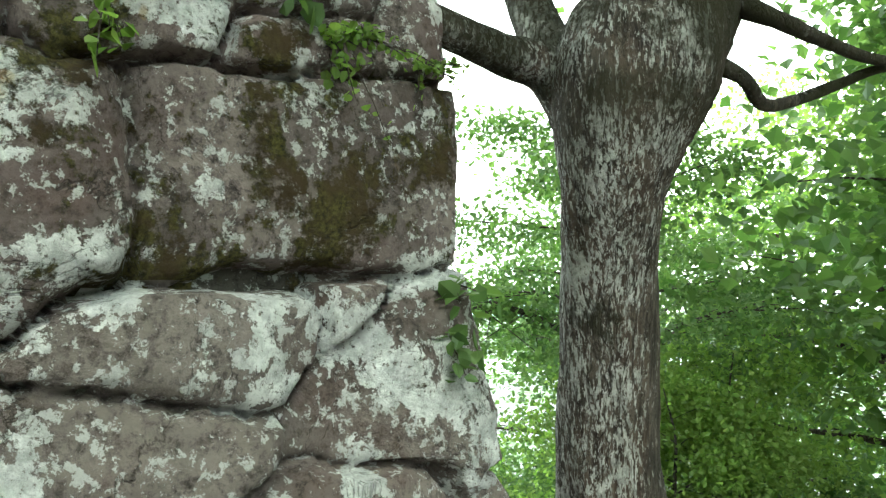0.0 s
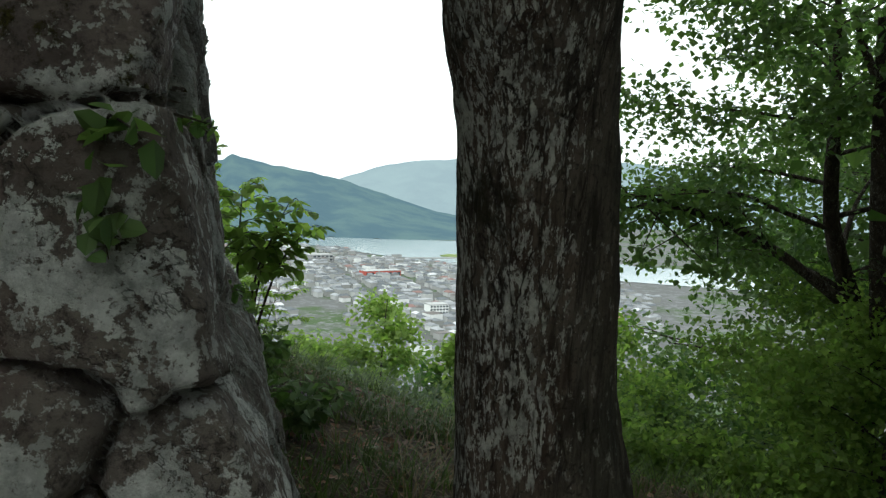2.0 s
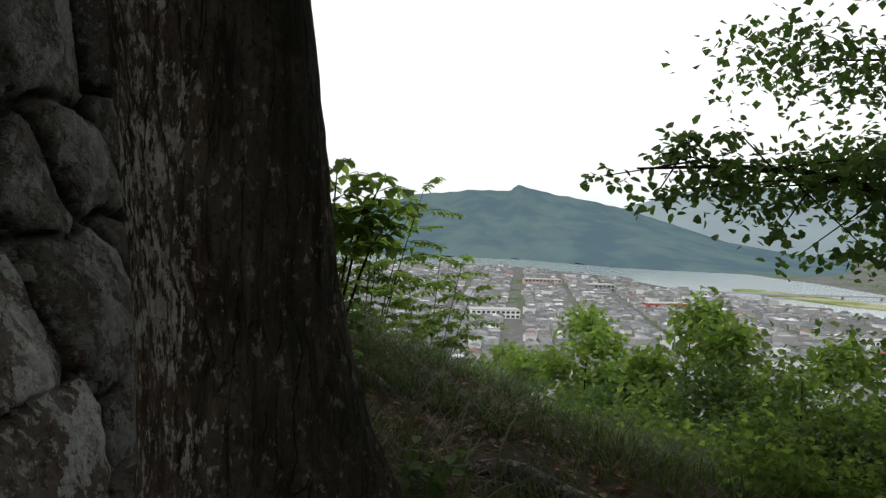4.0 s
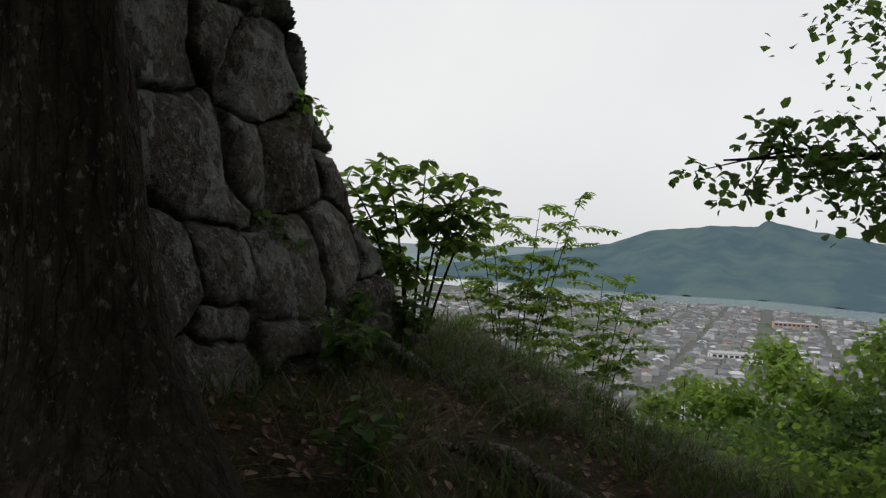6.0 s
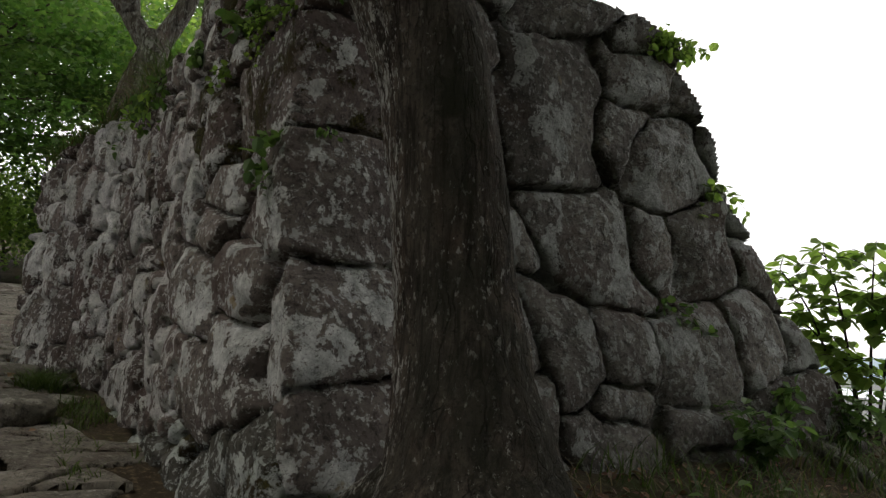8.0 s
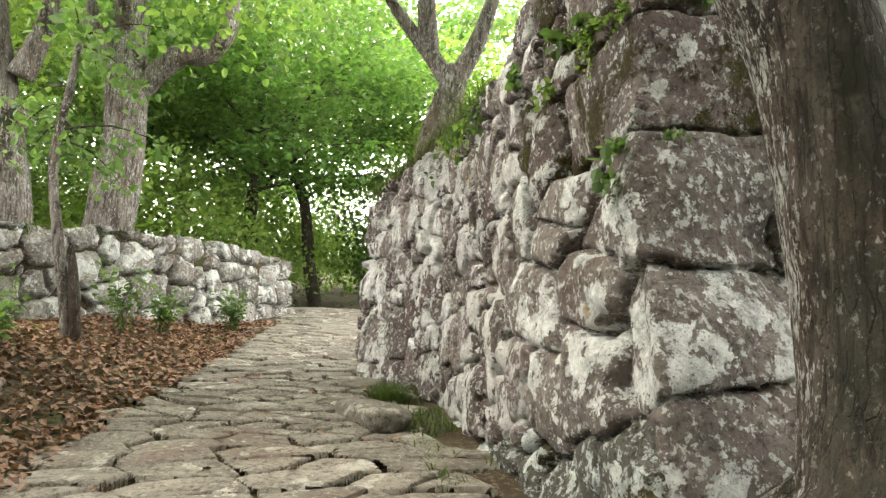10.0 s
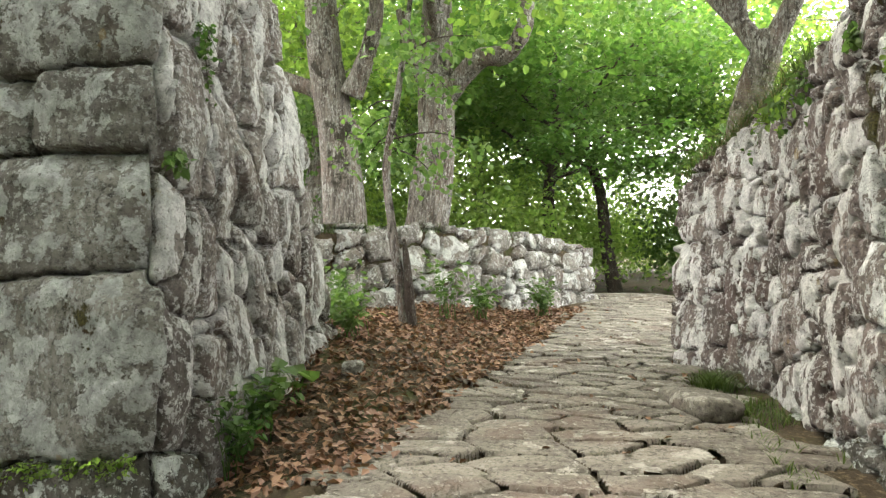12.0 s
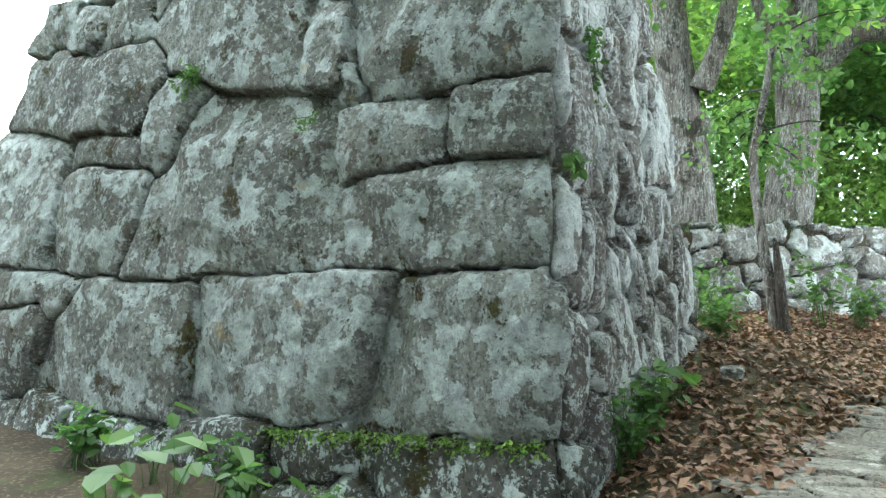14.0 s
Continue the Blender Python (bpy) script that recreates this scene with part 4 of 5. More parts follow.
def build_bridge():
    b = tagged(new("bridge"), "long grey road bridge on concrete piers over the river", "bridge")
    b.matrix_basis = FAR @ pose(225, 1324, -112, 0, 0, 9.2)
    mesh_object("deck", *box(0, -4, -1.6, 560, 4, 0), MAT_CONCRETE, b, False)
    mesh_object("parapet", *box(0, -4.2, 0, 560, -4.0, 1.1), MAT_CONCRETE, b, False)
    mesh_object("parapet", *box(0, 4.0, 0, 560, 4.2, 1.1), MAT_CONCRETE, b, False)
    first = mesh_object("pier", *box(-1.6, -3.4, -7, 1.6, 3.4, -1.7), MAT_CONCRETE, b, False)
    first.location = (60, 0, 0)
    for i in range(1, 7):
        o = first.copy()
        scene.collection.objects.link(o)
        o.parent = b
        o.location = (60 + 72 * i, 0, 0)


build_bridge()


# trees and shrubs -------------------------------------------------------
def leaf_mesh(name, pos, size, material, parent, rng, flat=0.6, slim=0.45, aim=None):
    """Many folded leaves: each is two small faces about a midrib."""
    n = len(pos)
    pos = np.asarray(pos, float)
    yaw = rng.uniform(0, 2 * np.pi, n)
    if aim is not None:
        yaw = aim + rng.normal(0, 0.5, n)
    pitch = rng.normal(-0.35, flat, n)
    roll = rng.normal(0, flat, n)
    L = size * rng.uniform(0.65, 1.3, n)
    d = np.stack([np.cos(yaw) * np.cos(pitch), np.sin(yaw) * np.cos(pitch), np.sin(pitch)], -1)
    side = np.stack([-np.sin(yaw), np.cos(yaw), 0 * yaw], -1)
    up = np.cross(d, side)
    w = side * np.cos(roll)[:, None] + up * np.sin(roll)[:, None]
    nrm = np.cross(d, w)
    Lc = L[:, None]
    a = pos
    b = pos + d * Lc * 0.42 + w * Lc * slim + nrm * Lc * 0.10
    c = pos + d * Lc - nrm * Lc * 0.06
    e = pos + d * Lc * 0.42 - w * Lc * slim + nrm * Lc * 0.10
    if n < 6500:
        b2, e2 = (pos + d * Lc * 0.72 + s * w * Lc * slim * 0.72 + nrm * Lc * 0.06 for s in (1, -1))
        b, e = (pos + d * Lc * 0.28 + s * w * Lc * slim * 0.92 + nrm * Lc * 0.10 for s in (1, -1))
        V = np.stack([a, b, b2, c, e2, e], 1).reshape(-1, 3)
        i = np.arange(n) * 6
        F = np.concatenate([np.stack([i, i + 1, i + 2, i + 3], -1), np.stack([i, i + 3, i + 4, i + 5], -1)])
        return mesh_object(name, V.tolist(), F.tolist(), material, parent, False)
    V = np.stack([a, b, c, e], 1).reshape(-1, 3)
    i = np.arange(n) * 4
    F = np.concatenate([np.stack([i, i + 1, i + 2], -1), np.stack([i, i + 2, i + 3], -1)])
    return mesh_object(name, V.tolist(), F.tolist(), material, parent, False)


def clumps(centres, each, spread, thick, rng):
    c = np.repeat(np.asarray(centres, float), each, 0)
    o = rng.normal(0, 1, (len(c), 3)) * np.array([spread, spread, thick])
    o = np.clip(o, -2.2 * spread, 2.2 * spread)
    o[:, 2] -= 0.2 * (o[:, 0] ** 2 + o[:, 1] ** 2) / max(spread, 1e-3)
    return c + o


def grow(name, label, base, height, radius, spread, seed, bark, leaf, size, count, low=0.35, lean=(0, 0), limbs=8, thick=0.16, crown_z=None, droop=0.0, category="tree", group="", trunk_sides=12, lump_size=0.5, flat=0.6):
    """A tree or shrub: trunk, limbs with twigs, and a crown of leaves in uneven layers along them."""
    rng = np.random.RandomState(seed)
    bx, by = base
    bz = float(ground_z(bx, by)) - 0.15 if crown_z is None else crown_z
    t = new(name)
    tagged(t, label, category, group)
    line = []
    for k in range(6):
        f = k / 5
        line.append((bx + lean[0] * f + rng.normal(0, 0.045) * height * f * 0.5, by + lean[1] * f + rng.normal(0, 0.045) * height * f * 0.5, bz + height * f * 0.92))
    rad = [radius * r for r in (1.25, 1.0, 0.86, 0.66, 0.42, 0.14)]
    mesh_object("trunk", *tube(line, rad, trunk_sides, 4, 0.12, seed), bark, t)
    centres, pieces = [], []
    for k in range(limbs):
        f = low + (0.97 - low) * (k + rng.uniform(0, 0.8)) / limbs
        j = min(int(f * 5), 4)
        u = f * 5 - j
        s = Vector(line[j]).lerp(Vector(line[j + 1]), u)
        az = k * 2.4 + rng.uniform(-0.5, 0.5)
        reach = spread * rng.uniform(0.65, 1.1) * (1.15 - 0.55 * f)
        d = Vector((math.cos(az), math.sin(az), 0))
        rise = reach * rng.uniform(0.15, 0.55) - droop * reach
        p = [s, s + d * reach * 0.35 + Vector((0, 0, rise * 0.55)), s + d * reach * 0.7 + Vector((rng.normal(0, 0.1), rng.normal(0, 0.1), rise * 0.9)), s + d * reach + Vector((0, 0, rise * (1.0 - droop)))]
        r0 = radius * (1 - f) * 0.5 + radius * 0.06
        mesh_object("limb", *tube([tuple(q) for q in p], [r0, r0 * 0.7, r0 * 0.45, r0 * 0.15], 7, 4, 0.1, seed + k), bark, t)
        for m in range(6):
            g = 0.3 + 0.7 * (m + rng.uniform(0, 0.9)) / 6
            q = p[0].lerp(p[3], g) + Vector((0, 0, rise * 0.25 * math.sin(g * 3)))
            a2 = az + (1 if m % 2 else -1) * rng.uniform(0.4, 1.1)
            ln = reach * rng.uniform(0.25, 0.5)
            e = q + Vector((math.cos(a2), math.sin(a2), rng.uniform(-0.1, 0.25))) * ln
            pieces.append(tube([tuple(q), tuple(q.lerp(e, 0.5) + Vector((0, 0, 0.04 * ln))), tuple(e)], [r0 * 0.25, r0 * 0.16, r0 * 0.06], 4, 2))
            for h in (0.35, 0.7, 1.0):
                centres.append(tuple(q.lerp(e, h)))
        centres.append(tuple(p[3]))
    tagged(mesh_object("twig", *joined(pieces), bark, t), kind="stuff")
    centres.append(line[-1])
    each = max(count // len(centres), 3)
    tagged(leaf_mesh("crown", clumps(centres, each, spread * 0.16 * lump_size / 0.5, thick, rng), size, leaf, t, rng, flat), kind="stuff")
    return t


BG = "trees of the wood behind the low wall"
old_a = grow("tree", "broad old tree with pale lichened trunk above the low wall", (-7.35, -4.45), 8.5, 0.27, 4.2, 1, MAT_BARK_FAR, MAT_LEAF_YOUNG, 0.11, 14000, 0.45, (0.6, -0.5), 9, 0.3, 1.35, group=BG)
old_b = grow("tree", "thick pale-barked tree with a heavy bent bough", (-8.05, -3.55), 8.5, 0.29, 4.4, 2, MAT_BARK_FAR, MAT_LEAF, 0.11, 14000, 0.4, (0.3, 0.6), 9, 0.3, 1.35, group=BG)
grow("tree", "slender pale tree at the back of the wood", (-10.6, -6.0), 8.0, 0.2, 3.6, 3, MAT_BARK_FAR, MAT_LEAF_YOUNG, 0.12, 11000, 0.45, (-0.5, 0), 8, 0.3, 1.2, group=BG)
grow("maple", "dark-stemmed spreading green maple beside the path top", (-14.2, -1.75), 7.0, 0.16, 4.6, 4, MAT_BARK_DARK, MAT_LEAF_DARK, 0.12, 24000, 0.40, (0.4, 0.3), 17, 0.08, lump_size=0.44, group=BG, flat=0.35)
grow("maple", "leaning dark maple with level leafy boughs", (-15.1, -0.1), 7.5, 0.15, 4.8, 5, MAT_BARK_DARK, MAT_LEAF, 0.12, 24000, 0.40, (-1.6, -1.2), 17, 0.08, lump_size=0.44, group=BG, flat=0.35)
grow("maple", "green maple standing deep in the wood", (-17.5, -5.5), 8.0, 0.2, 5.0, 6, MAT_BARK_DARK, MAT_LEAF, 0.16, 15000, 0.22, (0, 0), 11, 0.2, group=BG)
grow("tree", "grey-stemmed wood tree with young leaves", (-20.5, -11.0), 10.0, 0.25, 5.5, 7, MAT_BARK_FAR, MAT_LEAF_YOUNG, 0.15, 11000, 0.2, (0, 0), 11, 0.35, group=BG)
grow("tree", "tall wood tree with dark green crown", (-24.0, 3.5), 11.0, 0.25, 6.0, 8, MAT_BARK_DARK, MAT_LEAF, 0.24, 12000, 0.25, (0, 0), 12, 0.35, group=BG)
grow("tree", "tall wood tree closing the view", (-27.0, -4.5), 12.0, 0.28, 6.5, 9, MAT_BARK_DARK, MAT_LEAF, 0.24, 13000, 0.22, (0, 0), 12, 0.35, group=BG)
grow("tree", "wood tree with fresh yellow-green leaves", (-21.0, 9.5), 10.0, 0.24, 5.5, 10, MAT_BARK_FAR, MAT_LEAF_YOUNG, 0.16, 11000, 0.2, (0, 0), 11, 0.35, group=BG)
grow("tree", "wood tree behind the pale trunks", (-14.5, -9.0), 9.0, 0.2, 4.6, 11, MAT_BARK_FAR, MAT_LEAF, 0.14, 12000, 0.2, (0, 0), 10, 0.3, group=BG)
grow("tree", "wood tree far behind the low wall", (-26.0, -15.0), 12.0, 0.25, 6.5, 12, MAT_BARK_DARK, MAT_LEAF, 0.17, 11000, 0.12, (0, 0), 12, 0.35, group=BG)
grow("tree", "wood tree above the great wall", (-13.0, 5.5), 8.0, 0.2, 4.5, 13, MAT_BARK_FAR, MAT_LEAF_YOUNG, 0.13, 14000, 0.25, (0, 0), 10, 0.3, group=BG)


def build_forked():
    t = tagged(new("tree"), "forked pale tree leaning out from the wall top", "tree")
    mesh_object("trunk", *tube([(-4.75, 0.15, 1.5), (-4.7, 0.12, 2.1), (-4.6, 0.18, 2.6), (-4.45, 0.3, 3.05), (-4.4, 0.36, 3.3)], [0.2, 0.15, 0.14, 0.15, 0.12], 22, 8, 0.12, 6), MAT_BARK_FAR, t)
    arms = [[(-4.43, 0.32, 3.1), (-4.6, 0.1, 3.5), (-4.75, -0.2, 3.95), (-4.8, -0.7, 4.7)], [(-4.42, 0.34, 3.15), (-4.3, 0.55, 3.6), (-4.25, 0.75, 4.2), (-4.0, 1.2, 5.2)], [(-4.6, 0.1, 3.5), (-4.4, 0.0, 4.2), (-4.2, -0.1, 5.0)]]
    rng = np.random.RandomState(71)
    tips = []
    for k, a in enumerate(arms):
        mesh_object("limb", *tube(a, [0.11, 0.085, 0.06, 0.03][:len(a)], 14, 7, 0.12, k), MAT_BARK_FAR, t)
        e = a[-1]
        tips += [(e[0] + rng.normal(0, 1.0), e[1] + rng.normal(0, 1.0), e[2] + rng.normal(0.3, 0.5)) for _ in range(10)]
    tagged(mesh_object("twig", *joined([tube([arms[i // 10][-1], tuple((np.array(arms[i // 10][-1]) + np.array(p)) / 2 + 0.06), p], [0.025, 0.014, 0.004], 5, 3) for i, p in enumerate(tips)]), MAT_BARK_FAR, t), kind="stuff")
    tagged(leaf_mesh("crown", clumps(tips, 130, 0.35, 0.2, rng), 0.1, MAT_LEAF_YOUNG, t, rng), kind="stuff")


build_forked()


def bough(tree, points, radii, seed):
    mesh_object("bough", *tube(points, radii, 14, 7, 0.16, seed), MAT_BARK_FAR, tree)


bough(old_a, [(-7.2, -4.35, 3.0), (-7.3, -4.9, 3.7), (-7.3, -5.7, 4.0), (-7.2, -6.6, 4.3)], [0.17, 0.13, 0.10, 0.05], 3)
bough(old_a, [(-7.1, -4.4, 3.6), (-7.0, -4.1, 4.4), (-6.8, -4.0, 5.2)], [0.16, 0.12, 0.07], 4)
bough(old_b, [(-8.1, -3.2, 3.9), (-7.9, -2.7, 4.35), (-7.7, -2.3, 4.35), (-7.6, -2.05, 4.7), (-7.7, -2.0, 5.3)], [0.17, 0.15, 0.13, 0.12, 0.07], 5)
bough(old_b, [(-8.1, -3.2, 3.4), (-7.9, -3.6, 4.2), (-7.8, -3.9, 5.1)], [0.15, 0.11, 0.06], 6)


def build_sapling():
    t = tagged(new("sapling"), "thin mottled sapling beside a splintered dark stump", "sapling")
    mesh_object("stem", *tube([(-4.40, -3.0, 0.1), (-4.44, -3.08, 0.8), (-4.45, -3.2, 1.5), (-4.5, -3.28, 2.1), (-4.4, -3.16, 2.8), (-4.3, -3.05, 3.6), (-4.2, -2.95, 4.6)], [0.055, 0.048, 0.044, 0.040, 0.034, 0.026, 0.012], 12, 5, 0.12, 5), MAT_BARK_FAR, t)
    mesh_object("stump", *tube([(-4.36, -2.92, 0.05), (-4.37, -2.95, 0.5), (-4.42, -3.02, 1.0), (-4.45, -3.07, 1.35)], [0.085, 0.062, 0.05, 0.02], 14, 8, 0.35, 8), MAT_BARK_DARK, t)
    rng = np.random.RandomState(2)
    centres, pieces = [], []
    for k in range(12):
        z = rng.uniform(2.1, 4.4)
        a = rng.uniform(0, 6.28)
        s = (-4.42 + 0.08 * (z - 2.5), -3.15 + 0.1 * (z - 2.8), z)
        e = (s[0] + math.cos(a) * 0.8, s[1] + math.sin(a) * 0.8, z + rng.uniform(-0.25, 0.25))
        pieces.append(tube([s, ((s[0] + e[0]) / 2, (s[1] + e[1]) / 2, (s[2] + e[2]) / 2 + 0.08), e], [0.012, 0.008, 0.003], 5, 3))
        centres += [tuple(np.array(s) * (1 - f) + np.array(e) * f) for f in (0.4, 0.7, 1.0)]
    tagged(mesh_object("twig", *joined(pieces), MAT_BARK_DARK, t), kind="stuff")
    tagged(leaf_mesh("foliage", clumps(centres, 26, 0.14, 0.06, rng), 0.075, MAT_LEAF, t, rng), kind="stuff")


build_sapling()

# the open edge
t2 = grow("maple", "dark-leaved spreading tree leaning over the slope", (6.3, 3.75), 4.9, 0.10, 2.0, 31, MAT_BARK_DARK, MAT_LEAF, 0.06, 15000, 0.42, (-1.9, -1.0), 15, 0.07, -1.5, 0.05, lump_size=0.34)
rng5 = np.random.RandomState(9)
mesh_object("limb", *tube([(5.45, 3.0, -0.4), (4.95, 2.65, 0.6), (4.55, 2.38, 1.5), (4.25, 2.17, 2.2), (4.12, 2.08, 2.52)], [0.075, 0.062, 0.05, 0.04, 0.022], 12, 8, 0.15, 14), MAT_BARK_DARK, t2)
mesh_object("limb", *tube([(4.3, 2.2, 2.1), (4.1, 2.2, 2.4), (3.98, 2.15, 2.56)], [0.03, 0.024, 0.012], 8, 6, 0.15, 15), MAT_BARK_DARK, t2)
arm = [(5.0, 3.05, 0.6), (4.3, 3.2, 1.05), (3.4, 3.4, 1.35), (2.4, 3.5, 1.34)]
mesh_object("limb", *tube(arm, [0.05, 0.035, 0.02, 0.006], 8, 6, 0.1, 4), MAT_BARK_DARK, t2)
spots = [tuple(Vector(arm[1]).lerp(Vector(arm[3]), f) + Vector((rng5.normal(0, 0.25), rng5.normal(0, 0.3), rng5.normal(0.1, 0.16)))) for f in np.linspace(0, 1, 34)]
tagged(mesh_object("twig", *joined([tube([tuple(Vector(arm[1]).lerp(Vector(arm[3]), max(k / 33 - 0.08, 0)) + Vector((0, 0, 0.12))), q], [0.008, 0.003], 5, 3) for k, q in enumerate(spots)]), MAT_BARK_DARK, t2), kind="stuff")
tagged(leaf_mesh("spray", clumps(spots, 34, 0.10, 0.04, rng5), 0.062, MAT_LEAF, t2, rng5), kind="stuff")
grow("tree", "slender double-stemmed tree on the slope", (7.4, 4.2), 5.6, 0.09, 2.0, 32, MAT_BARK_DARK, MAT_LEAF, 0.085, 6000, 0.35, (0.3, 0.5), 10, 0.1, -2.6)
grow("tree", "green tree lower on the slope", (9.5, 5.6), 7.5, 0.13, 3.4, 33, MAT_BARK_DARK, MAT_LEAF, 0.09, 18000, 0.2, (0, 0), 13, 0.2, -3.4)
grow("tree", "young-leaved tree on the eastern slope", (10.5, 2.0), 8.5, 0.16, 3.8, 34, MAT_BARK_DARK, MAT_LEAF_YOUNG, 0.09, 20000, 0.2, (0, 0), 13, 0.25, -3.2)
SH = "shrubs along the slope edge"
for k, (x, y, top, spread, mat) in enumerate([
    (3.42, 10.9, -0.05, 1.15, MAT_LEAF_YOUNG), (3.95, 7.2, 0.22, 1.0, MAT_LEAF_YOUNG), (2.05, 12.0, -0.95, 1.1, MAT_LEAF_YOUNG), (3.6, 5.0, -0.45, 0.9, MAT_LEAF),
    (3.2, 3.6, -0.55, 0.8, MAT_LEAF_YOUNG), (4.2, 4.2, -0.55, 0.9, MAT_LEAF), (3.9, 2.6, -0.75, 0.8, MAT_LEAF_YOUNG), (5.0, 2.0, -0.75, 1.0, MAT_LEAF),
    (5.6, 4.3, -0.4, 1.2, MAT_LEAF), (6.6, 2.2, -0.3, 1.3, MAT_LEAF_DARK), (2.4, 4.4, -0.85, 0.6, MAT_LEAF_YOUNG),
    (4.7, 2.3, 0.75, 1.0, MAT_LEAF_YOUNG), (5.6, 2.1, 1.1, 1.1, MAT_LEAF_YOUNG), (5.2, 3.2, 0.9, 1.1, MAT_LEAF_YOUNG), (6.6, 3.1, 1.3, 1.3, MAT_LEAF), (4.3, 5.3, -0.08, 0.9, MAT_LEAF_YOUNG), (5.3, 6.9, -0.15, 1.0, MAT_LEAF_YOUNG), (4.6, 6.6, -0.9, 1.2, MAT_LEAF), (6.6, 6.4, -0.6, 1.5, MAT_LEAF_DARK), (3.0, 7.2, -1.2, 1.2, MAT_LEAF_DARK)]):
    floor = float(ground_z(x, y))
    grow("shrub", "bushy fresh green shrub on the slope edge" if mat is MAT_LEAF_YOUNG else "dense green shrub on the slope", (x, y), top - floor + 0.1, 0.03, spread, 50 + k, MAT_BARK_DARK, mat, 0.095 if y > 6 else 0.055, 6400 if y > 6 else 10000, 0.2, (0, 0), 12, 0.12, floor - 0.15, category="shrub", group=SH, trunk_sides=6, lump_size=0.5)


def compound_shrub(base, tips, leaf, size, material, label, pairs, seed):
    """A shrub of arching stems whose leaves stand in two rows along each frond."""
    t = tagged(new("shrub"), label, "shrub")
    rng = np.random.RandomState(seed)
    pos, aims, pieces = [], [], []
    for tip in tips:
        tip = Vector(tip)
        b = Vector(base)
        mid = b.lerp(tip, 0.55) + Vector((0, 0, 0.25))
        pieces.append(tube([tuple(b), tuple(mid), tuple(tip)], [0.014, 0.008, 0.003], 6, 5))
        for k in range(11):
            f = 0.45 + 0.55 * k / 10
            q = mid.lerp(tip, (f - 0.45) / 0.55) if k else mid
            a = k * 2.4 + rng.uniform(-0.3, 0.3)
            d = Vector((math.cos(a), math.sin(a), rng.uniform(0.0, 0.45))).normalized()
            ln = leaf * rng.uniform(0.7, 1.2)
            e = q + d * ln + Vector((0, 0, -0.10 * ln))
            pieces.append(tube([tuple(q), tuple(q + d * ln * 0.5 + Vector((0, 0, 0.03))), tuple(e)], [0.004, 0.003, 0.0015], 4, 2))
            for m in range(pairs):
                g = 0.15 + 0.85 * m / pairs
                c = q.lerp(e, g) + Vector((0, 0, 0.03 * math.sin(g * 3.1)))
                for s in (-1, 1):
                    pos.append(tuple(c))
                    aims.append(a + s * 1.15)
    tagged(mesh_object("stem", *joined(pieces), MAT_BARK_DARK, t), kind="stuff")
    tagged(leaf_mesh("foliage", pos, size, material, t, rng, 0.3, 0.26 if pairs > 6 else 0.4, np.array(aims)), kind="stuff")
    return t


compound_shrub((0.35, 3.75, -0.25), [(-0.15, 3.6, 1.2), (0.1, 3.7, 1.32), (0.4, 3.75, 1.3), (0.72, 3.8, 1.22), (0.85, 3.85, 1.02), (0.6, 3.7, 0.98), (-0.05, 3.7, 0.85), (0.25, 3.65, 0.62)], 0.26, 0.10, MAT_LEAF_YOUNG, "broad-leaved shrub arching out beside the wall end", 4, 3)
compound_shrub((-0.1, 8.4, -2.2), [(0.7, 8.3, 1.3), (0.5, 8.3, 0.95), (-0.6, 8.2, 1.3), (-0.4, 8.3, 0.95), (-1.0, 8.4, 0.6), (0.2, 8.4, 1.25), (0.4, 8.2, 0.2), (-0.35, 8.3, 0.05), (0.05, 8.3, 0.6), (-0.8, 8.3, -0.3), (0.3, 8.2, -0.5)], 0.6, 0.095, MAT_LEAF_YOUNG, "feathery fresh green tree top beyond the mound", 16, 4)
compound_shrub((0.7, 9.7, -3.0), [(1.25, 9.6, 0.4), (1.4, 9.6, -0.1), (0.9, 9.6, 0.35), (0.45, 9.6, 0.0), (0.2, 9.6, -0.4), (0.7, 9.6, -0.6), (1.1, 9.5, -0.8)], 0.6, 0.095, MAT_LEAF_YOUNG, "feathery light green shrub at the slope edge", 16, 5)

# unseen wood added behind the walker: closes the place and cuts sky light
for k, (x, y, h, s) in enumerate([(10.5, -2.0, 10, 5), (10.0, -7.5, 11, 5), (5.5, -12.0, 10, 5), (15.0, -6.0, 12, 6), (14.0, 1.0, 11, 5.5), (11.0, -13.0, 11, 5.5), (9.0, -4.8, 11, 4.5)]):
    grow("tree", "leafy wood tree added out of view on the lower slope", (x, y), h, 0.2, s, 80 + k, MAT_BARK_DARK, MAT_LEAF_DARK if k % 2 else MAT_LEAF, 0.26, 9000, 0.3, (0, 0), 12, 0.4, group="trees of the wood below")

# added nearer row, tall and dense, to keep sky light off the corner
for k, (x, y, h, sp) in enumerate([(8.4, -0.9, 9, 3.6), (7.4, -4.2, 9.5, 3.6), (7.8, -8.2, 10, 4.2)]):
    grow("tree", "tall leafy tree added below the trail edge to block sky", (x, y), h, 0.2, sp, 140 + k, MAT_BARK_DARK, MAT_LEAF, 0.16, 17000, 0.42, (0, 0), 13, 0.4, group="trees of the wood below")

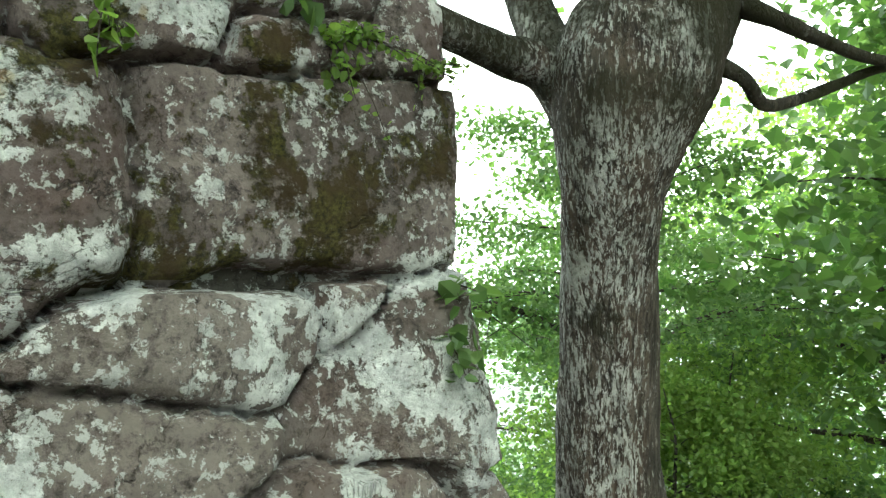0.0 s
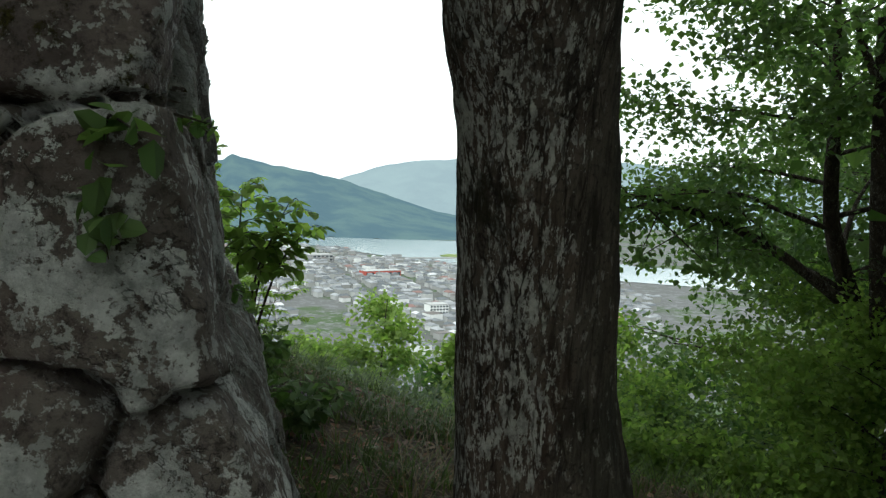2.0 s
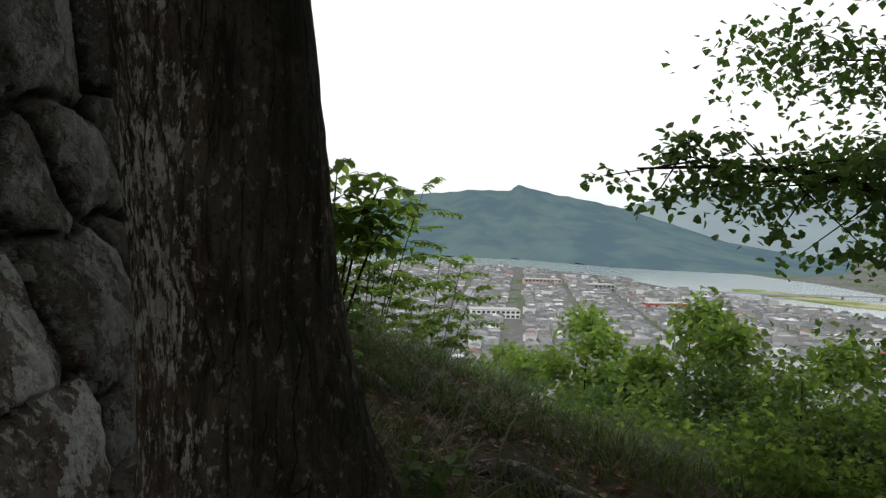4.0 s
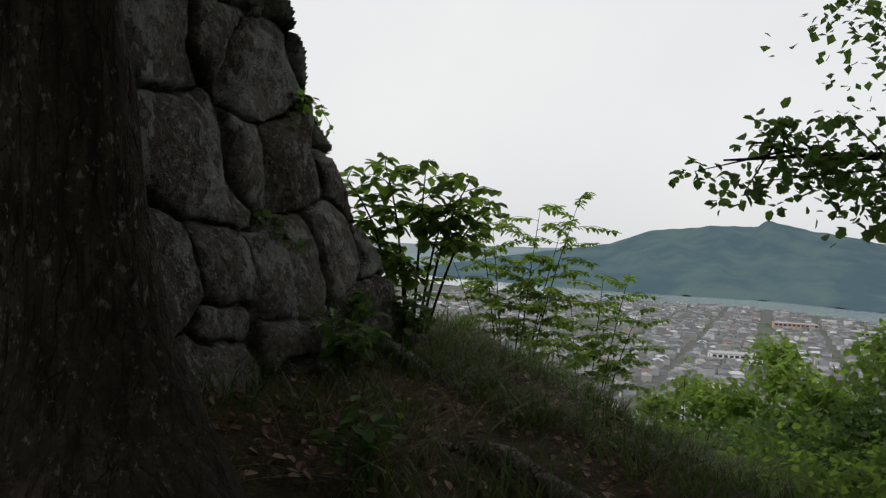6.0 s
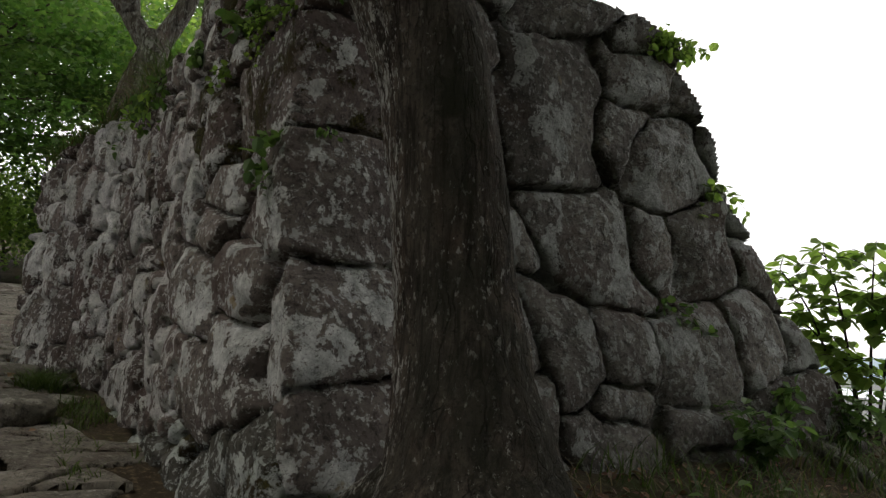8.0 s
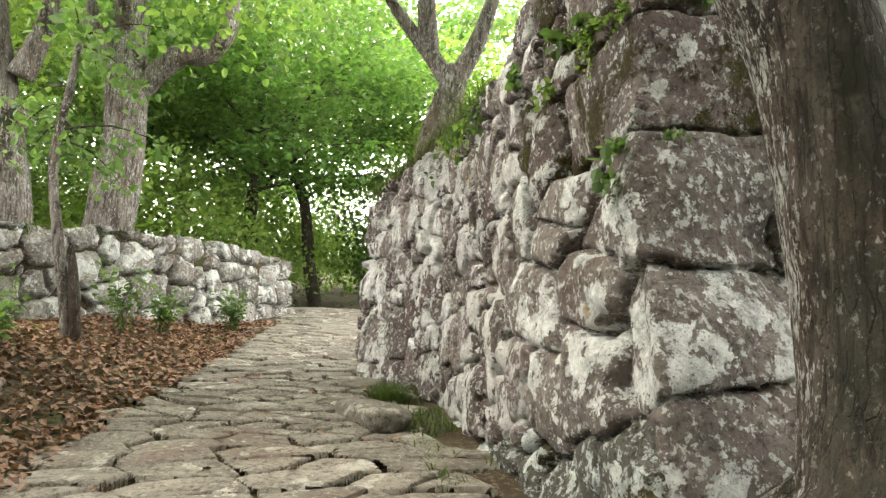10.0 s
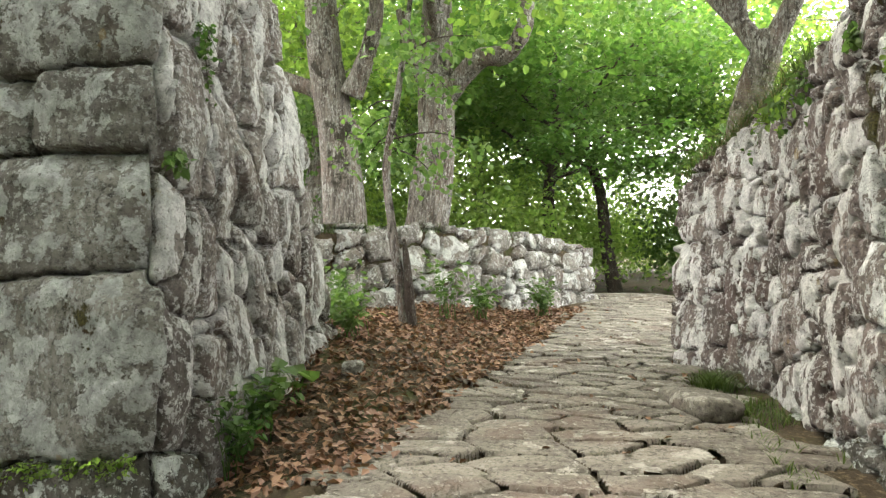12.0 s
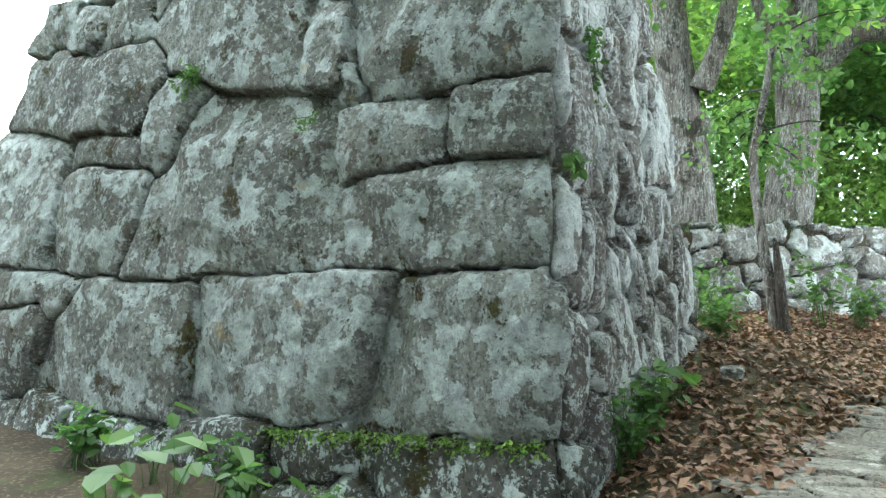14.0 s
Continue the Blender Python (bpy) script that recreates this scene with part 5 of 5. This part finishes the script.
# crown of the corner tree, out of view, widened and thickened to block sky light
rng4 = np.random.RandomState(44)
tips = []
for k in range(64):
    a, r = rng4.uniform(0, 6.28), 4.4 * math.sqrt(rng4.uniform(0.01, 1))
    tips.append((1.5 + math.cos(a) * r, -0.2 + math.sin(a) * r, rng4.uniform(5.1, 7.0)))
tagged(mesh_object("twig", *joined([tube([(1.3, 0.05, 3.2 + 0.4 * (i % 3)), ((1.3 + c[0]) / 2, c[1] / 2, (3.5 + c[2]) / 2 + 0.2), c], [0.04, 0.025, 0.008], 6, 4, 0.1, i) for i, c in enumerate(tips)]), MAT_BARK, corner_tree), kind="stuff")
tagged(leaf_mesh("crown", clumps(tips, 560, 0.55, 0.28, rng4), 0.15, MAT_LEAF, corner_tree, rng4), kind="stuff")

UG = "undergrowth shrubs in the wood"
for k, (x, y) in enumerate([(-13.0, -3.5), (-16.0, 2.5), (-18.0, -1.5), (-19.5, 5.5), (-16.5, -8.0), (-22.0, -7.0), (-23.0, 0.5), (-12.0, -7.5), (-18.5, -13.0), (-11.5, 3.2), (-24.0, 8.0), (-28.0, -10.0)]):
    grow("shrub", "leafy green undergrowth shrub in the wood", (x, y), 2.6, 0.05, 2.4, 120 + k, MAT_BARK_DARK, MAT_LEAF if k % 2 else MAT_LEAF_YOUNG, 0.11, 8000, 0.08, (0, 0), 9, 0.35, category="shrub", group=UG, trunk_sides=6)


# small growth -----------------------------------------------------------
def blades(name, label, roots, length, width, material, seed, bend=0.6):
    """Grass: every blade is a bent strip of three faces."""
    rng = np.random.RandomState(seed)
    roots = np.asarray(roots, float)
    n = len(roots)
    a = rng.uniform(0, 2 * np.pi, n)
    L = length * rng.uniform(0.45, 1.3, n)
    lean = np.abs(rng.normal(0.25, 0.25, n))
    d = np.stack([np.cos(a), np.sin(a), 0 * a], -1)
    s = np.stack([-np.sin(a), np.cos(a), 0 * a], -1)
    rows = []
    for k, f in enumerate((0.0, 0.4, 0.75, 1.0)):
        c = roots + d * (L * (lean * f + bend * f * f * 0.7))[:, None]
        c[:, 2] += L * (f - 0.45 * bend * f * f)
        w = (width * (1 - f) ** 0.7 + 0.0006)
        rows += [c - s * w, c + s * w]
    V = np.stack(rows, 1).reshape(-1, 3)
    i = np.arange(n)[:, None] * 8
    F = np.concatenate([i + np.array([[0, 1, 3, 2]]) + 2 * k for k in range(3)])
    return tagged(mesh_object(name, V.tolist(), F.tolist(), material, None, False), label, "grass", kind="stuff")


def scatter(n, x0, x1, y0, y1, seed, patch=1.4, cut=-0.1, rise=0.0):
    rng = np.random.RandomState(seed)
    x, y = rng.uniform(x0, x1, n), rng.uniform(y0, y1, n)
    keep = lump(x * patch, y * patch, 0 * x + seed) > cut
    x, y = x[keep], y[keep]
    return np.stack([x, y, ground_z(x, y) + rise], -1)


def off_walls(p):
    x, y = p[:, 0], p[:, 1]
    inside = ((x < 0.28) & (y > -0.2)) | ((x > -4.0) & (x < -0.55) & (y < -3.5)) | (np.abs(y - path_mid(x)) < path_half(x) * 0.9)
    trunk = np.hypot(x - 0.9, y - 0.2) < 0.36
    return p[~(inside | trunk)]


blades("grass", "long green grass on the mound below the wall", off_walls(scatter(9000, 0.2, 3.6, -0.4, 5.0, 3, 1.6, 0.0)), 0.20, 0.004, MAT_GRASS, 1)
blades("grass", "dry straw grass among the green", off_walls(scatter(5000, 0.2, 4.2, -0.6, 5.0, 4, 1.2, 0.1)), 0.14, 0.0022, MAT_STRAW, 2, 0.9)
blades("grass", "broad arching grass blades near the tree root", off_walls(scatter(420, 0.9, 3.4, -0.6, 3.4, 5, 1.9, 0.15)), 0.34, 0.007, MAT_GRASS, 3, 1.0)
blades("grass", "short grass along the wall foot", off_walls(scatter(2600, -3.6, 0.7, -0.62, -0.15, 6, 2.2, 0.05)), 0.09, 0.003, MAT_GRASS, 4)
blades("grass", "grass tuft at the bend of the wall", np.array([(-2.95 + 0.16 * math.sin(i * 2.4) * (i % 17) / 17 * 1.6, -0.5 + 0.14 * math.cos(i * 2.4) * (i % 17) / 17, 0) for i in range(420)]) + np.array([0, 0, float(ground_z(-2.95, -0.5))]), 0.2, 0.003, MAT_GRASS, 5, 0.9)


def top_edge(s0, s1, n, seed):
    rng = np.random.RandomState(seed)
    s = rng.uniform(s0, s1, n)
    y = -0.06 + rng.uniform(0, 0.24, n) - 0.33 * np.maximum(-s - 3.1, 0)
    return np.stack([s, y, w1_top(s) + 0.01], -1)


blades("grass", "straggling grass hanging over the wall top", top_edge(-4.4, -2.2, 1100, 7), 0.2, 0.003, MAT_GRASS, 6, 1.3)
blades("grass", "dry grass on the wall top", top_edge(-4.4, -2.6, 500, 8), 0.22, 0.002, MAT_STRAW, 7, 1.4)


def low_top(n, seed):
    rng = np.random.RandomState(seed)
    f = rng.uniform(0, 4.0, n)
    k = f.astype(int)
    u = f - k
    P = np.array(LOW)
    p = P[k] * (1 - u)[:, None] + P[np.minimum(k + 1, 5)] * u[:, None]
    o = rng.uniform(0.15, 0.9, n)
    z = np.interp(f, [0, 1, 2, 3, 4], [1.58, 1.68, 1.62, 1.50, 1.46])
    return np.stack([p[:, 0] - 0.6 * o, p[:, 1] - 0.8 * o, z], -1)


blades("grass", "fresh grass on top of the low wall", low_top(2600, 9), 0.16, 0.004, MAT_GRASS, 8)


def fallen_leaves():
    rng = np.random.RandomState(11)
    p = scatter(16000, -8.0, -0.2, -3.9, -0.6, 12, 0.8, -0.6, 0.02)
    off = (p[:, 1] - path_mid(p[:, 0])) / path_half(p[:, 0])
    keep = (off < -0.88) | (rng.rand(len(p)) < 0.015)
    p = p[keep & (p[:, 0] < -0.6)]
    p[:, 2] += rng.uniform(0, 0.03, len(p))
    ob = leaf_mesh("fallen_leaves", p, 0.06, MAT_LITTER, None, rng, 0.35, 0.36)
    tagged(ob, "brown curled leaves fallen beside the path", "leaf litter", kind="stuff")
    q = off_walls(scatter(2600, 0.2, 3.6, -1.0, 4.5, 13, 1.0, -0.2, 0.015))
    ob = leaf_mesh("fallen_leaves", q, 0.05, MAT_LITTER, None, rng, 0.3, 0.36)
    tagged(ob, "scattered brown leaves on the mound", "leaf litter", kind="stuff")


fallen_leaves()


def wall_point(which, s, z, out=0.05):
    """A place on the face of wall 1 or 2."""
    if which == 1:
        cx, cy = float(w1_x(z)), -0.16 + 0.07 * z
        return (cx + s, cy - out, z) if s < 0 else (cx + 0.055 * s + out, cy + s, z)
    cx, cy = -0.58 - 0.10 * z, -3.42 - 0.12 * z
    return (cx + s, cy + out, z) if s < 0 else (cx + out, cy - s, z)


def wall_plant(which, s, z, n, spread, drop, size, material, label, seed, name="fern", slim=0.45):
    rng = np.random.RandomState(seed)
    t = tagged(new(name), label, "plant")
    o = Vector(wall_point(which, s, z, 0.0))
    pos, pieces = [], []
    for k in range(max(n // 9, 2)):
        ds, dz = rng.normal(0, spread), -abs(rng.normal(0, drop))
        e = Vector(wall_point(which, min(s + ds, -0.02) if s < 0 else max(s + ds, 0.02), z + dz, rng.uniform(0.03, 0.09)))
        mid = o.lerp(e, 0.5) + (e - Vector(wall_point(which, s, z + dz, -0.02))) * 0.15
        pieces.append(tube([tuple(o), tuple(mid), tuple(e)], [0.003, 0.002, 0.001], 4, 3))
        for j in range(9):
            pos.append(tuple(np.array(o.lerp(e, 0.2 + 0.8 * j / 8)) + rng.normal(0, size * 0.35, 3)))
    tagged(mesh_object("stem", *joined(pieces), MAT_BARK_DARK, t), kind="stuff")
    tagged(leaf_mesh("foliage", pos, size, material, t, rng, 0.7, slim), kind="stuff")
    return t


G = MAT_LEAF
wall_plant(1, -0.42, 2.02, 120, 0.05, 0.14, 0.024, MAT_LEAF_YOUNG, "hanging vine with small round leaves on the wall", 1, "vine", 0.5)
wall_plant(1, -0.30, 2.03, 150, 0.12, 0.05, 0.02, MAT_LEAF_YOUNG, "fine creeping growth along the stone joint", 2, "vine", 0.5)
wall_plant(1, -0.12, 2.0, 90, 0.08, 0.06, 0.02, MAT_LEAF_YOUNG, "creeping growth on the corner stone", 3, "vine", 0.5)
wall_plant(1, -0.78, 2.12, 30, 0.05, 0.05, 0.06, G, "small heart-leaved plant in the wall joint", 4, "plant", 0.5)
wall_plant(1, -0.5, 2.12, 20, 0.04, 0.05, 0.055, G, "small heart-leaved plant in the wall joint", 5, "plant", 0.5)
wall_plant(1, -0.92, 1.95, 30, 0.05, 0.09, 0.035, MAT_LEAF_YOUNG, "trailing small-leaved plant in the wall joint", 6, "vine", 0.5)
wall_plant(1, -0.10, 1.42, 9, 0.03, 0.10, 0.06, G, "single ivy sprig on the corner", 7, "ivy", 0.45)
wall_plant(1, -0.14, 1.28, 9, 0.02, 0.10, 0.05, G, "single ivy sprig on the stone", 8, "ivy", 0.45)
wall_plant(1, 0.28, 2.06, 70, 0.07, 0.03, 0.05, G, "tuft of fern in the upper joint", 9)
wall_plant(1, 0.12, 1.44, 20, 0.05, 0.04, 0.03, MAT_LEAF, "small sprig at the joint", 10, "plant")
wall_plant(1, -1.5, 2.2, 40, 0.05, 0.1, 0.06, G, "ivy leaves on the wall face", 11, "ivy", 0.5)
wall_plant(1, 2.1, 0.85, 40, 0.1, 0.12, 0.05, G, "creeper on the shaded wall", 12, "ivy", 0.45)
wall_plant(1, 2.8, 0.45, 60, 0.12, 0.12, 0.06, G, "creeper at the shaded wall foot", 13, "ivy", 0.45)
wall_plant(1, 2.2, 2.35, 60, 0.12, 0.05, 0.06, MAT_LEAF_YOUNG, "leafy sprig on the wall top", 14, "plant", 0.4)
wall_plant(1, 2.1, 2.36, 90, 0.16, 0.10, 0.06, MAT_LEAF_YOUNG, "leafy sprig growing from the wall edge", 71, "plant", 0.4)
wall_plant(1, 2.6, 1.58, 50, 0.12, 0.10, 0.055, MAT_LEAF_YOUNG, "small sprig growing from the wall edge", 72, "plant", 0.4)
for k in range(7):
    wall_plant(1, -2.3 - 0.28 * k, float(w1_top(-2.3 - 0.28 * k)) - 0.02, 54, 0.12, 0.16, 0.06, MAT_LEAF_YOUNG if k % 2 else G, "leafy weed hanging over the wall top", 60 + k, "plant", 0.35)
wall_plant(2, -0.16, 1.42, 60, 0.06, 0.04, 0.05, G, "fern tuft on the wall corner", 15)
wall_plant(2, -0.5, 2.3, 160, 0.08, 0.35, 0.035, MAT_LEAF_DARK, "dark ivy climbing the wall", 16, "ivy", 0.45)
wall_plant(2, 2.9, 2.2, 90, 0.12, 0.10, 0.07, G, "fern tuft in the upper joint", 17, "fern", 0.16)
wall_plant(2, 1.75, 1.75, 60, 0.08, 0.05, 0.03, G, "small fern in the joint", 18, "fern", 0.3)
for k in range(14):
    wall_plant(2, 0.15 + k * 0.13, -0.06 - 0.012 * k, 90, 0.06, 0.05, 0.02, MAT_LEAF_YOUNG, "tiny-leaved creeper along the lowest joint", 20 + k, "creeper", 0.5)


def broad_plant(x, y, n, size, tall, material, label, seed):
    rng = np.random.RandomState(seed)
    t = tagged(new("plant"), label, "plant")
    z = float(ground_z(x, y)) - 0.02
    pos, pieces = [], []
    bushy = n > 12
    for k in range(n):
        a = k * 2.4 + rng.uniform(-0.4, 0.4)
        r = rng.uniform(0.1, 0.6 if bushy else 0.5) * tall
        e = Vector((x + math.cos(a) * r, y + math.sin(a) * r, z + tall * rng.uniform(0.45, 1.1)))
        o = Vector((x + rng.normal(0, 0.06 if bushy else 0.02), y + rng.normal(0, 0.06 if bushy else 0.02), z))
        m = o.lerp(e, 0.5) + Vector((-math.cos(a) * r * 0.2, -math.sin(a) * r * 0.2, 0.06 * tall))
        pieces.append(tube([tuple(o), tuple(m), tuple(e)], [0.003, 0.0022, 0.0012], 5, 3))
        pos += [tuple(e)] + ([tuple(m.lerp(e, f) + Vector(rng.normal(0, size * 0.3, 3))) for f in (0.0, 0.3, 0.6, 0.8)] if bushy else [])
    tagged(mesh_object("stem", *joined(pieces), MAT_LEAF_DARK, t), kind="stuff")
    tagged(leaf_mesh("foliage", pos, size, material, t, rng, 0.25, 0.42), kind="stuff")


for k, (x, y, n, size, tall, mat, label) in enumerate([
    (0.25, -5.15, 9, 0.17, 0.5, MAT_LEAF, "broad-leaved plant at the wall foot"),
    (-0.2, -5.9, 9, 0.15, 0.5, MAT_LEAF, "broad-leaved plant under the grey wall"),
    (-0.25, -6.7, 26, 0.08, 0.4, MAT_LEAF_DARK, "dark weed clump under the grey wall"),
    (-0.3, -5.3, 26, 0.07, 0.35, MAT_LEAF_DARK, "weed clump under the grey wall"),
    (-0.15, -4.5, 22, 0.06, 0.3, MAT_LEAF, "weed tuft under the grey wall"),
    (0.0, -4.9, 8, 0.13, 0.45, MAT_LEAF, "broad-leaved plant beside the wall foot"),
    (0.3, -5.6, 8, 0.16, 0.4, MAT_LEAF, "large-leaved plant near the wall"),
    (-2.0, -3.25, 7, 0.16, 0.3, MAT_LEAF, "plant with wide leaves by the path wall"),
    (-1.6, -3.35, 30, 0.07, 0.4, MAT_LEAF, "leafy weed at the wall foot"),
    (-1.2, -3.35, 30, 0.06, 0.45, MAT_LEAF_DARK, "leafy weed against the wall"),
    (-3.4, -3.3, 22, 0.07, 0.5, MAT_LEAF, "weed clump at the wall corner"),
    (-3.75, -3.45, 22, 0.06, 0.6, MAT_LEAF, "weed clump beside the low wall"),
    (-5.3, -2.75, 22, 0.07, 0.7, MAT_LEAF, "tall leafy weed below the low wall"),
    (-5.9, -2.45, 22, 0.08, 0.5, MAT_LEAF, "leafy weed below the low wall"),
    (-6.9, -1.75, 40, 0.06, 0.5, MAT_LEAF, "fresh weed clump by the path"),
    (-4.2, -3.7, 22, 0.08, 0.6, MAT_LEAF, "weeds among the stones"),
    (1.55, -0.45, 14, 0.09, 0.28, MAT_LEAF_YOUNG, "bright young plant near the tree root"),
    (0.55, -0.75, 8, 0.12, 0.28, MAT_LEAF, "young broad-leaved plant by the path edge"),
    (2.3, 1.1, 9, 0.1, 0.3, MAT_LEAF_YOUNG, "young plant on the mound"),
    (1.2, 1.2, 16, 0.06, 0.3, MAT_LEAF, "low weed on the mound"),
    (0.6, 2.2, 30, 0.07, 0.35, MAT_LEAF, "weed clump under the wall"),
    (0.5, 3.2, 30, 0.07, 0.4, MAT_LEAF, "weed clump at the wall end")]):
    broad_plant(x, y, n, size, tall, mat, label, 200 + k)


edge = scatter(2600, 0.6, 3.0, 2.6, 4.6, 31, 1.6, 0.05)
blades("grass", "tall seeding grass at the slope edge", off_walls(edge), 0.34, 0.003, MAT_GRASS, 12, 1.1)
blades("grass", "dry tussock grass at the slope edge", off_walls(scatter(1800, 0.8, 3.2, 1.2, 4.4, 32, 1.3, 0.2)), 0.26, 0.0022, MAT_STRAW, 13, 1.2)


# loose stones and roots
def boulder(x, y, sx, sy, sz, turn, material, label, seed, name="rock"):
    bm = bmesh.new()
    bmesh.ops.create_icosphere(bm, subdivisions=4, radius=1)
    for v in bm.verts:
        c = v.co.copy()
        c = Vector([math.copysign(abs(q) ** 0.6, q) for q in c])
        k = 1 + 0.12 * noise.noise(c * 1.6 + Vector((seed, 0, 0))) + 0.05 * noise.noise(c * 5 + Vector((seed, 3, 0)))
        v.co = Vector((c.x * sx, c.y * sy, c.z * sz)) * k
    me = bpy.data.meshes.new(name)
    bm.to_mesh(me)
    bm.free()
    me.materials.append(material)
    me.polygons.foreach_set("use_smooth", [True] * len(me.polygons))
    ob = new(name, me)
    ob.matrix_basis = pose(x, y, float(ground_z(x, y)) + sz * 0.25, 0, 0, turn)
    return tagged(ob, label, "rock")


boulder(-2.35, -0.72, 0.42, 0.17, 0.10, 12, MAT_FLAG, "long flat slab lying at the wall foot", 1)
boulder(-0.35, -0.62, 0.22, 0.13, 0.08, 40, MAT_FLAG, "flat rock beside the path edge", 2)
boulder(0.15, -0.75, 0.28, 0.16, 0.09, -20, MAT_FOOT, "mossy rock beside the path edge", 3)
boulder(-0.1, -1.35, 0.2, 0.14, 0.08, 10, MAT_FLAG, "worn rock standing proud of the path", 4)
boulder(-2.6, -3.05, 0.1, 0.08, 0.06, 10, MAT_PALE, "small pale stone in the leaves", 5)
boulder(0.45, 0.75, 0.2, 0.15, 0.12, 30, MAT_SIDE, "loose stone under the wall", 6)


def exposed_root(points, radii, seed, label):
    z = [(x, y, float(ground_z(x, y)) + h) for x, y, h in points]
    tagged(mesh_object("root", *tube(z, radii, 10, 6, 0.2, seed), MAT_BARK_FAR), label, "root")


exposed_root([(0.35, 2.8, 0.05), (0.6, 2.85, 0.06), (0.85, 2.78, 0.03), (1.05, 2.75, -0.04)], [0.05, 0.05, 0.04, 0.02], 3, "weathered pale root lying on the mound")
exposed_root([(1.25, 1.75, -0.02), (1.55, 1.85, 0.05), (1.9, 1.7, 0.04), (2.3, 1.75, -0.04)], [0.03, 0.05, 0.05, 0.02], 4, "exposed root crossing the mound")
